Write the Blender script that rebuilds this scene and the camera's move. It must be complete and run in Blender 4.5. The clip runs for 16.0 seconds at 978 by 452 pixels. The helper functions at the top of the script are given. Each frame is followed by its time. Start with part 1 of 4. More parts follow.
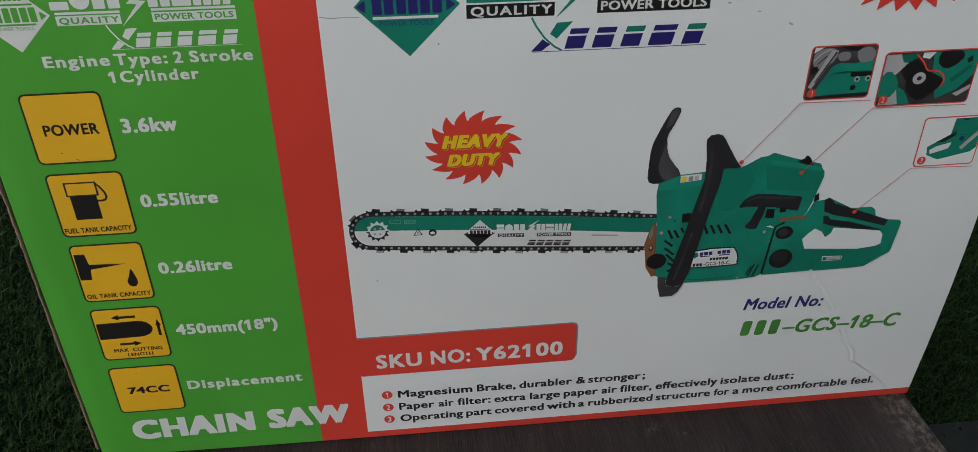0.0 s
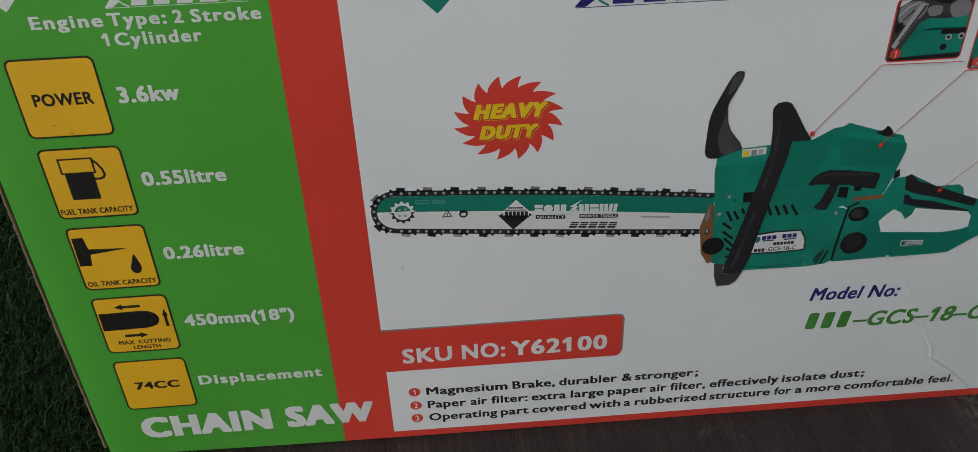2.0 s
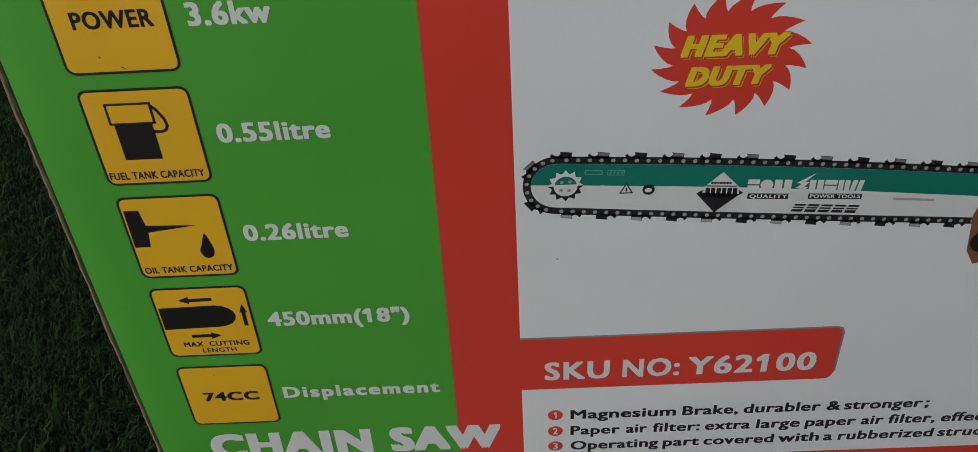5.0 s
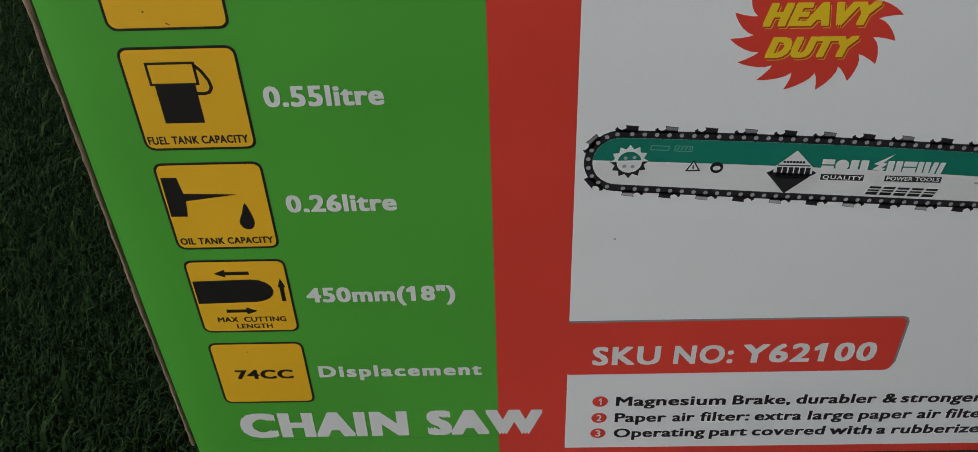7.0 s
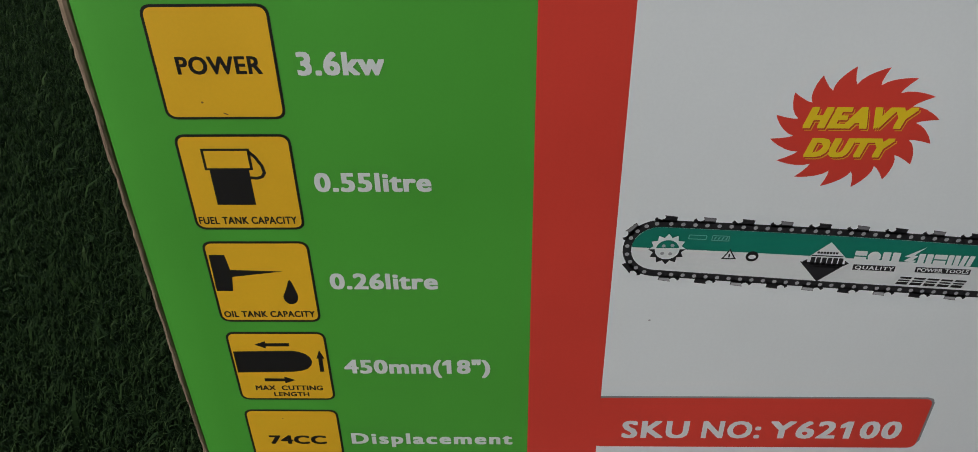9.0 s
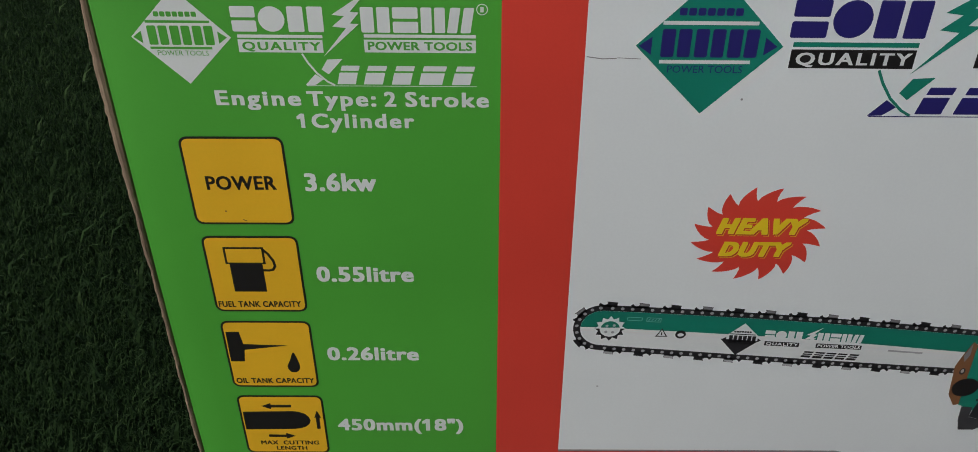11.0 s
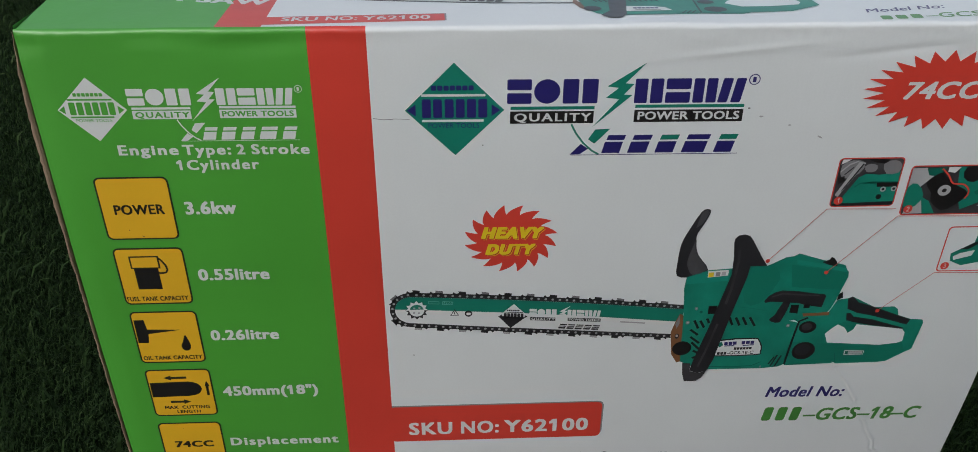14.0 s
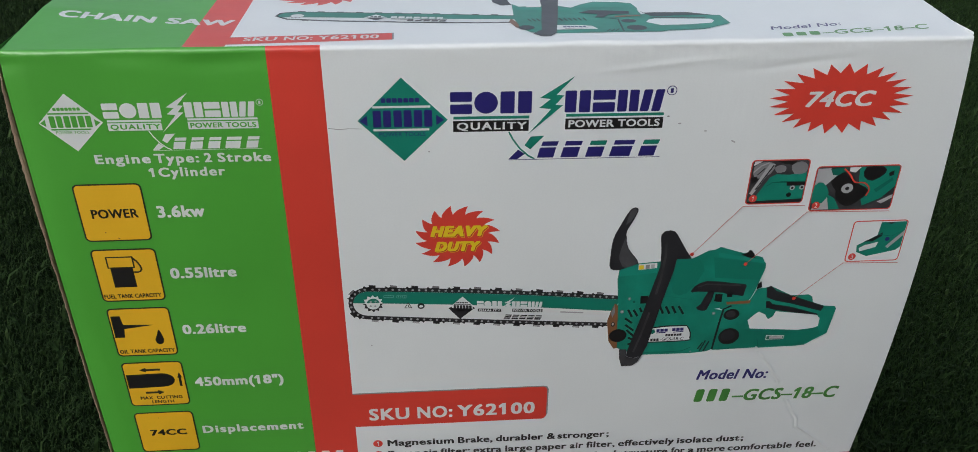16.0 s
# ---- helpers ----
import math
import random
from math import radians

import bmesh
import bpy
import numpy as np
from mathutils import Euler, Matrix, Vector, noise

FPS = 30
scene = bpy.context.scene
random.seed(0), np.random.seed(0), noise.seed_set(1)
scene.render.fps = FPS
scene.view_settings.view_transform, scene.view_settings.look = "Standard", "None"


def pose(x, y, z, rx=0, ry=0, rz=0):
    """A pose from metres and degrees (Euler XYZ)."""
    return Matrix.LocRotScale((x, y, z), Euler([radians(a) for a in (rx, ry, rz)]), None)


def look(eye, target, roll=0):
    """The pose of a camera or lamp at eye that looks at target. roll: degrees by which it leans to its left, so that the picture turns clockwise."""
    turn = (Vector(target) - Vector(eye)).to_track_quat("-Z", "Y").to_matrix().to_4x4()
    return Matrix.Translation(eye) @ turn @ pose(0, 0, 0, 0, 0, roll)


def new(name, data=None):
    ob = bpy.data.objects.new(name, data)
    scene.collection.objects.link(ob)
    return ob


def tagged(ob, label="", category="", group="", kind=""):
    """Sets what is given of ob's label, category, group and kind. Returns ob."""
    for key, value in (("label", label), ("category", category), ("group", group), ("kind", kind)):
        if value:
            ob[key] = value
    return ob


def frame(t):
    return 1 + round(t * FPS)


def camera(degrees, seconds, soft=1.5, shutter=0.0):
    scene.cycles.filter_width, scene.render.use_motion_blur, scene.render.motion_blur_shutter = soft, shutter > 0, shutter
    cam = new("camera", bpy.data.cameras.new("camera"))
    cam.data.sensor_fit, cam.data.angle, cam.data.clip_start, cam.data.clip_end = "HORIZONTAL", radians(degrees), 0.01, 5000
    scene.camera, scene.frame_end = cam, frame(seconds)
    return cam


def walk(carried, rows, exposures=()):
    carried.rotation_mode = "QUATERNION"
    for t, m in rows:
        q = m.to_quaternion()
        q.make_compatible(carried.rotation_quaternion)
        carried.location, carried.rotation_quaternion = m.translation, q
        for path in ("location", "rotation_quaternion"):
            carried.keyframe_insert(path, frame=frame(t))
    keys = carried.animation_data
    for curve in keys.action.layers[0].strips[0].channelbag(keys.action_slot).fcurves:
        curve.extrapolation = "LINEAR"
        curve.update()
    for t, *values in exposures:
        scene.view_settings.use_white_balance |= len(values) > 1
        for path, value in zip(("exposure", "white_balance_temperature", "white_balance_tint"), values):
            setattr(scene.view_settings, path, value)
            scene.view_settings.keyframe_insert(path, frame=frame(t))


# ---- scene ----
cam = camera(60.4, 16.0, 0.5)
PATH = [
    (0, (0.20392, -0.3909, 0.3922), (0.36506, 1.30437, -0.65666), -0.9),
    (0.5, (0.20241, -0.38399, 0.38697), (0.35574, 1.30766, -0.66888), -1.1),
    (1, (0.20699, -0.37708, 0.38176), (0.33686, 1.31087, -0.68312), -1.5),
    (1.5, (0.20728, -0.36772, 0.37005), (0.30967, 1.32374, -0.69226), -2.0),
    (2, (0.20575, -0.35318, 0.36448), (0.28524, 1.33442, -0.70588), -2.4),
    (2.5, (0.20806, -0.34009, 0.35694), (0.26704, 1.33676, -0.7315), -2.7),
    (3, (0.2036, -0.32417, 0.34501), (0.23749, 1.34534, -0.75571), -3.1),
    (3.5, (0.19839, -0.30761, 0.33507), (0.20228, 1.35131, -0.78206), -3.4),
    (4, (0.18696, -0.28749, 0.32154), (0.16998, 1.36375, -0.80679), -3.7),
    (4.5, (0.17772, -0.27052, 0.31651), (0.14694, 1.37046, -0.8264), -3.7),
    (5, (0.15927, -0.25319, 0.31344), (0.11435, 1.38315, -0.83563), -3.4),
    (5.2, (0.15438, -0.2472, 0.31601), (0.10146, 1.37979, -0.84593), -3.2),
    (7.5, (0.1362, -0.2384, 0.30172), (0.09641, 1.37188, -0.88379), -1.7),
    (8, (0.13055, -0.23353, 0.30314), (0.09428, 1.37833, -0.88033), -1.2),
    (8.5, (0.12504, -0.23222, 0.31229), (0.09116, 1.39126, -0.85526), -0.9),
    (9, (0.12498, -0.23419, 0.32609), (0.08287, 1.40163, -0.82384), -0.9),
    (9.5, (0.12444, -0.22948, 0.33449), (0.08426, 1.41826, -0.79834), -0.7),
    (9.7, (0.12465, -0.22931, 0.33887), (0.08709, 1.42106, -0.79022), -0.6),
    (12, (0.15468, -0.3175, 0.40518), (0.18205, 1.38773, -0.63953), -0.0),
    (12.5, (0.17384, -0.33407, 0.41543), (0.21408, 1.38041, -0.61361), -0.3),
    (13, (0.18412, -0.35127, 0.42484), (0.23907, 1.36415, -0.60196), -0.2),
    (13.5, (0.19501, -0.3687, 0.43222), (0.26392, 1.3461, -0.59476), 0.0),
    (14, (0.20288, -0.39126, 0.43831), (0.28511, 1.32861, -0.57917), 0.3),
    (14.5, (0.21182, -0.40252, 0.44731), (0.31265, 1.3193, -0.5652), 0.4),
    (15, (0.21571, -0.41227, 0.4571), (0.33252, 1.30468, -0.56194), 0.5),
    (15.5, (0.21725, -0.42214, 0.45584), (0.34286, 1.29891, -0.5552), 0.5),
    (16, (0.21865, -0.43252, 0.45777), (0.3531, 1.29065, -0.54852), 0.5),
]
SKY, SUN = 0.10, 1.0
EXPOSURES = [(0.0, 0.12), (2.0, 0.10), (3.0, 0.03), (4.0, 0.10), (5.0, 0.02), (7.5, 0.10), (9.0, 0.20), (12.0, 0.15), (13.0, 0.16), (14.0, 0.20), (16.0, 0.38)]
walk(cam, [(t, look(eye, target, roll)) for t, eye, target, roll in PATH], EXPOSURES)

# ---- light ----
world = bpy.data.worlds.new("overcast_sky")
scene.world = world
world.use_nodes = True
_bg = world.node_tree.nodes["Background"]
_sky = world.node_tree.nodes.new("ShaderNodeTexSky")
_sky.sky_type, _sky.sun_disc = "NISHITA", False
_sky.sun_elevation, _sky.sun_rotation = radians(40), radians(222)
_sky.air_density, _sky.dust_density = 1.0, 3.2
_pale = world.node_tree.nodes.new("ShaderNodeHueSaturation")
_pale.inputs["Saturation"].default_value = 0.62
world.node_tree.links.new(_sky.outputs["Color"], _pale.inputs["Color"])
world.node_tree.links.new(_pale.outputs["Color"], _bg.inputs["Color"])
_bg.inputs["Strength"].default_value = SKY
_sun = bpy.data.lights.new("sun", "SUN")
_sun.energy, _sun.angle, _sun.color = SUN, radians(35), (0.95, 0.98, 1.0)
sun = new("sun", _sun)
_d = Vector((-math.sin(radians(222)) * math.cos(radians(40)) * -1, math.cos(radians(222)) * math.cos(radians(40)), math.sin(radians(40))))
sun.matrix_world = look(_d * 5, (0, 0, 0))


# ---- materials ----
class Nodes:
    """A small wrapper to write node materials shortly."""

    def __init__(self, name, rough=0.5, metal=0.0):
        self.mat = bpy.data.materials.new(name)
        self.mat.use_nodes = True
        self.tree = self.mat.node_tree
        self.bsdf = self.tree.nodes["Principled BSDF"]
        self.bsdf.inputs["Roughness"].default_value = rough
        self.bsdf.inputs["Metallic"].default_value = metal
        self.coords = self.add("ShaderNodeTexCoord").outputs["Object"]

    def add(self, kind, **values):
        node = self.tree.nodes.new(kind)
        for key, value in values.items():
            node.inputs[key].default_value = value
        return node

    def link(self, a, b):
        self.tree.links.new(a, b)

    def noise(self, scale, detail=4.0, stretch=(1, 1, 1), rough=0.55, distort=0.0):
        m = self.add("ShaderNodeMapping", Scale=stretch)
        self.link(self.coords, m.inputs["Vector"])
        n = self.add("ShaderNodeTexNoise", Scale=scale, Detail=detail, Roughness=rough, Distortion=distort)
        self.link(m.outputs["Vector"], n.inputs["Vector"])
        return n.outputs["Fac"]

    def ramp(self, fac, stops):
        r = self.tree.nodes.new("ShaderNodeValToRGB")
        while len(r.color_ramp.elements) < len(stops):
            r.color_ramp.elements.new(0.5)
        for e, (p, c) in zip(r.color_ramp.elements, stops):
            e.position, e.color = p, (*c, 1)
        self.link(fac, r.inputs["Fac"])
        return r.outputs["Color"]

    def mix(self, fac, a, b, mode="MIX"):
        m = self.tree.nodes.new("ShaderNodeMix")
        m.data_type, m.blend_type = "RGBA", mode
        for socket, value in ((m.inputs["Factor"], fac), (m.inputs["A"], a), (m.inputs["B"], b)):
            if isinstance(value, bpy.types.NodeSocket):
                self.link(value, socket)
            else:
                socket.default_value = (*value, 1) if isinstance(value, tuple) else value
        return m.outputs["Result"]

    def color(self, socket):
        self.link(socket, self.bsdf.inputs["Base Color"])

    def rough(self, fac, low, high):
        m = self.add("ShaderNodeMapRange")
        m.inputs["To Min"].default_value, m.inputs["To Max"].default_value = low, high
        self.link(fac, m.inputs["Value"])
        self.link(m.outputs["Result"], self.bsdf.inputs["Roughness"])

    def bump(self, fac, strength, distance):
        b = self.add("ShaderNodeBump", Strength=strength, Distance=distance)
        self.link(fac, b.inputs["Height"])
        self.link(b.outputs["Normal"], self.bsdf.inputs["Normal"])


def ink(name, color, rough=0.42, vary=0.06, spread=9):
    """Glossy laminated print on card: faint mottling, board flutes and smudges."""
    n = Nodes(name)
    n.bsdf.inputs["Specular IOR Level"].default_value = 0.4
    n.bsdf.inputs["Coat Weight"].default_value = 0.9
    n.bsdf.inputs["Coat Roughness"].default_value = 0.36
    dark = tuple(c * (1 - vary * 2) for c in color)
    lite = tuple(min(1, c * (1 + vary)) for c in color)
    broad = n.noise(spread, 4)
    fine = n.noise(900, 2)
    base = n.ramp(broad, [(0.3, dark), (0.7, lite)])
    n.color(n.mix(0.10, base, n.ramp(fine, [(0.3, tuple(c * 0.8 for c in color)), (0.7, lite)])))
    n.rough(n.noise(35, 5), rough - 0.07, rough + 0.12)
    waves = n.mix(0.35, n.noise(14, 2), n.noise(70, 3, (1, 1, 0.3)))
    n.bump(waves, 0.16, 0.006)
    return n.mat


WHITE = ink("white_card_print", (0.80, 0.842, 0.85), 0.40, 0.02)
GREEN = ink("green_print", (0.079, 0.398, 0.043))
RED = ink("red_print", (0.72, 0.058, 0.038))
YELLOW = ink("yellow_print", (0.86, 0.49, 0.022))
BLACK = ink("black_print", (0.012, 0.011, 0.011))
PAPER = ink("white_lettering", (0.73, 0.76, 0.755), 0.42, 0.02)
TEAL = ink("teal_print", (0.007, 0.225, 0.155), 0.42, 0.12)
TEAL_PHOTO = ink("photo_teal_print", (0.0085, 0.245, 0.170), 0.42, 0.16, 38)
TEAL_DARK = ink("dark_teal_print", (0.004, 0.14, 0.098), 0.42, 0.1)
TEAL_DEEP = ink("deep_teal_print", (0.006, 0.195, 0.133), 0.42, 0.1)
TEAL_LIGHT = ink("light_teal_print", (0.010, 0.28, 0.20), 0.42, 0.1)
TEAL_PALE = ink("pale_teal_print", (0.16, 0.44, 0.37))
NAVY = ink("navy_print", (0.022, 0.018, 0.16))
LEAF = ink("leaf_green_print", (0.07, 0.28, 0.05))
GREY = ink("grey_print", (0.25, 0.25, 0.26), 0.42, 0.15)
SILVER = ink("silver_print", (0.45, 0.46, 0.47), 0.42, 0.15)
CHARCOAL = ink("charcoal_print", (0.022, 0.022, 0.025), 0.42, 0.2)
INK_SHEEN = ink("dark_grey_print", (0.052, 0.051, 0.055), 0.42, 0.3, 60)
GUNMETAL = ink("gunmetal_print", (0.085, 0.085, 0.092), 0.42, 0.25, 60)
BRONZE = ink("bronze_print", (0.25, 0.11, 0.045), 0.42, 0.15)
LEMON = ink("lemon_print", (0.83, 0.62, 0.02))
LEADER = ink("fine_red_print", (0.60, 0.15, 0.13))
BADGE_EDGE = ink("dark_red_print", (0.5, 0.04, 0.028))


def cardboard():
    n = Nodes("raw_cardboard", 0.9)
    ply = n.noise(320, 3, (1, 1, 0.04))
    tear = n.noise(45, 6, (1, 1, 0.5))
    n.color(n.mix(0.5, n.ramp(ply, [(0.3, (0.13, 0.085, 0.055)), (0.7, (0.34, 0.25, 0.175))]),
                  n.ramp(tear, [(0.35, (0.16, 0.105, 0.07)), (0.65, (0.37, 0.275, 0.18))])))
    n.bump(n.mix(0.5, ply, tear), 0.9, 0.002)
    return n.mat


def wood():
    """Dark grey-brown board: short open grain along its depth, pale flecks and scuffs."""
    n = Nodes("dark_wood_board", 0.6)
    n.bsdf.inputs["Specular IOR Level"].default_value = 0.3
    grain = n.noise(1500, 3, (1.0, 0.026, 1), 0.65, 0.25)
    fine = n.noise(2900, 4, (1.0, 0.045, 1), 0.7)
    broad = n.noise(42, 5, (1.0, 0.16, 1), 0.6)
    fleck = n.noise(1250, 3, (1.0, 0.7, 1), 0.8)
    scuff = n.noise(60, 8, (1.0, 0.6, 1), 0.75)
    c = n.ramp(grain, [(0.38, (0.003, 0.002, 0.002)), (0.5, (0.015, 0.0105, 0.0105)), (0.62, (0.066, 0.046, 0.044))])
    c = n.mix(0.3, c, n.ramp(fine, [(0.43, (0.005, 0.004, 0.004)), (0.57, (0.048, 0.035, 0.033))]))
    c = n.mix(0.45, c, n.ramp(broad, [(0.38, (0.007, 0.005, 0.005)), (0.68, (0.046, 0.034, 0.031))]))
    c = n.mix(n.ramp(fleck, [(0.66, (0, 0, 0)), (0.73, (0.7, 0.7, 0.7))]), c, (0.26, 0.22, 0.19))
    c = n.mix(n.ramp(scuff, [(0.62, (0, 0, 0)), (0.72, (0.5, 0.5, 0.5))]), c, (0.15, 0.12, 0.095))
    sep = n.add("ShaderNodeSeparateXYZ")
    n.link(n.coords, sep.inputs["Vector"])
    rim = n.add("ShaderNodeMapRange")
    rim.inputs["From Min"].default_value, rim.inputs["From Max"].default_value = TX1 - 0.030, TX1 - 0.002
    n.link(sep.outputs["X"], rim.inputs["Value"])
    chips = n.ramp(n.noise(260, 6, (1.0, 0.6, 1), 0.8), [(0.46, (0, 0, 0)), (0.62, (0.8, 0.8, 0.8))])
    worn = n.mix(1.0, chips, n.ramp(rim.outputs["Result"], [(0.0, (0, 0, 0)), (0.7, (1, 1, 1))]), "MULTIPLY")
    c = n.mix(worn, c, (0.19, 0.155, 0.125))
    n.color(c)
    n.rough(fine, 0.5, 0.85)
    n.bump(n.mix(0.5, grain, fine), 0.7, 0.0010)
    return n.mat


def turf(name, deep, tip, rough):
    n = Nodes(name, rough)
    n.bsdf.inputs["Specular IOR Level"].default_value = 0.12
    info = n.add("ShaderNodeNewGeometry").outputs["Random Per Island"]
    shade = n.ramp(info, [(0.0, deep), (0.6, tip), (0.93, tuple(c * 1.35 for c in tip)), (0.955, (tip[0] * 4, tip[1] * 3, tip[2] * 4))])
    n.color(n.mix(0.5, shade, n.ramp(n.noise(46, 5, rough=0.7), [(0.36, tuple(c * 0.5 for c in deep)), (0.66, tuple(c * 1.15 for c in tip))])))
    return n.mat


CARD = cardboard()
TX0, TX1, TY0, TY1, TOP = 0.0465, 0.5205, -0.215, 0.275, -0.0028
WOOD = wood()
BLADES = turf("turf_blades", (0.0092, 0.0232, 0.0058), (0.0200, 0.0440, 0.0115), 0.7)


def dull(name, a, b, scale, rough, relief=0.3, gloss=0.5):
    n = Nodes(name, rough)
    n.bsdf.inputs["Specular IOR Level"].default_value = gloss
    f = n.noise(scale, 6)
    n.color(n.ramp(f, [(0.3, a), (0.7, b)]))
    n.bump(n.noise(scale * 6, 4), relief, 0.002)
    return n.mat


BACKING = dull("turf_backing", (0.0035, 0.0095, 0.0026), (0.0075, 0.0185, 0.0052), 40, 0.9, gloss=0.05)
DARK_DULL = dull("dark_slab_surface", (0.006, 0.008, 0.006), (0.019, 0.023, 0.016), 14, 0.95)
BLOCKER = dull("dark_blocker", (0.02, 0.02, 0.018), (0.05, 0.048, 0.042), 12, 0.8)
STEEL = dull("black_steel", (0.012, 0.012, 0.012), (0.03, 0.03, 0.03), 30, 0.5)


# ---- building helpers ----
def part(name, bm, material, parent, label="", shade=False):
    """Links a bmesh as one mesh object under a thing or a part."""
    me = bpy.data.meshes.new(name)
    bm.to_mesh(me)
    bm.free()
    for m in material if isinstance(material, (list, tuple)) else [material]:
        me.materials.append(m)
    if shade:
        me.shade_smooth()
    ob = new(name, me)
    ob.parent = parent
    return tagged(ob, label)


def thing(name, label, category, at=(0, 0, 0), group="", kind=""):
    ob = new(name)
    ob.location = at
    ob.empty_display_size = 0.05
    return tagged(ob, label, category, group, kind)


def block(lo, hi, bevel=0.0, cuts=2):
    bm = bmesh.new()
    c = [(a + b) / 2 for a, b in zip(lo, hi)]
    s = [b - a for a, b in zip(lo, hi)]
    bmesh.ops.create_cube(bm, size=1.0, matrix=Matrix.Translation(c) @ Matrix.Diagonal((*s, 1)))
    if bevel:
        bmesh.ops.bevel(bm, geom=bm.edges[:], offset=bevel, segments=cuts, profile=0.5, affect="EDGES")
    return bm


# ---- ground ----
GROUND = -0.36
BLOCKER_TOP = 0.80
bm = bmesh.new()
bmesh.ops.create_grid(bm, x_segments=40, y_segments=40, size=60.0)
ground = part("ground", bm, BACKING, None)
ground.location = (0, 0, GROUND)
tagged(ground, "dark green backing under artificial turf", "ground", kind="structure")

# ---- two plain dark blockers, unseen, added to shade the carton's right and foot ----
bm = block((0.95, -0.90, GROUND), (1.01, -0.47, BLOCKER_TOP), 0.004)
tagged(part("blocker_east", bm, BLOCKER, None), "unseen dark blocker added to shade the carton's right side", "wall", kind="structure")
bm = block((-0.45, -0.96, GROUND), (1.01, -0.90, BLOCKER_TOP), 0.004)
tagged(part("blocker_south", bm, BLOCKER, None), "unseen dark blocker added to shade the carton's lower front", "wall", kind="structure")

# ---- the low table ----
table = thing("low_table", "low table with a scuffed dark wood-grain top on turf", "table", (0.28, 0.03, GROUND))


def local(ob, parent):
    """Keeps an object built in world coordinates in its place under its parent."""
    ob.matrix_parent_inverse = Matrix.Translation(parent.location).inverted()
    return ob


bm = block((TX0, TY0, TOP - 0.028), (TX1, TY1, TOP), 0.0035, 3)
local(part("tabletop", bm, WOOD, table, "dark grey-brown wood-grain top with pale scuffs"), table)
for ax, ay in ((TX0 + 0.05, TY0 + 0.05), (TX1 - 0.05, TY0 + 0.05), (TX0 + 0.05, TY1 - 0.05), (TX1 - 0.05, TY1 - 0.05)):
    local(part("leg", block((ax - 0.018, ay - 0.018, GROUND), (ax + 0.018, ay + 0.018, TOP - 0.028), 0.003), STEEL, table), table)
for ay in (TY0 + 0.05, TY1 - 0.05):
    local(part("apron", block((TX0 + 0.068, ay - 0.009, TOP - 0.075), (TX1 - 0.068, ay + 0.009, TOP - 0.028), 0.002), STEEL, table), table)

# ---- a thin dark slab on the turf beside the table ----
slab_thing = thing("dark_slab", "thin dark slab on the turf beside the table", "mat", (1.0, 0.0, GROUND))
local(part("sheet", block((0.60, -0.45, GROUND), (1.55, 0.290, GROUND + 0.010), 0.003), DARK_DULL, slab_thing), slab_thing)

# ---- the carton: its panels follow two mappings from print millimetres to space ----
W_BOX, H_BOX, DEPTH, BEND = 521.0, 314.4, 265.0, 2.6
CREASE = [(437, 100), (444, 91), (449, 83), (454, 75), (457, 66), (464, 57), (469, 46), (474, 38), (475.5, 30), (481, 26), (487, 21), (494, 15), (505, 4)]


def edge_l(v):
    return -0.9 - 1.7 * max(0.0, math.sin(math.pi * min(1, max(0, v / 314)))) ** 0.7


def edge_r(v):
    return W_BOX + 8.2 * max(0.0, math.sin(math.pi * min(1, max(0, v / 314)))) ** 0.9


def foot(u):
    """The lower edge of the front: it lifts a little where the carton overhangs the table."""
    return -4.4 * (1 - math.exp(-max(0, u) / 130))


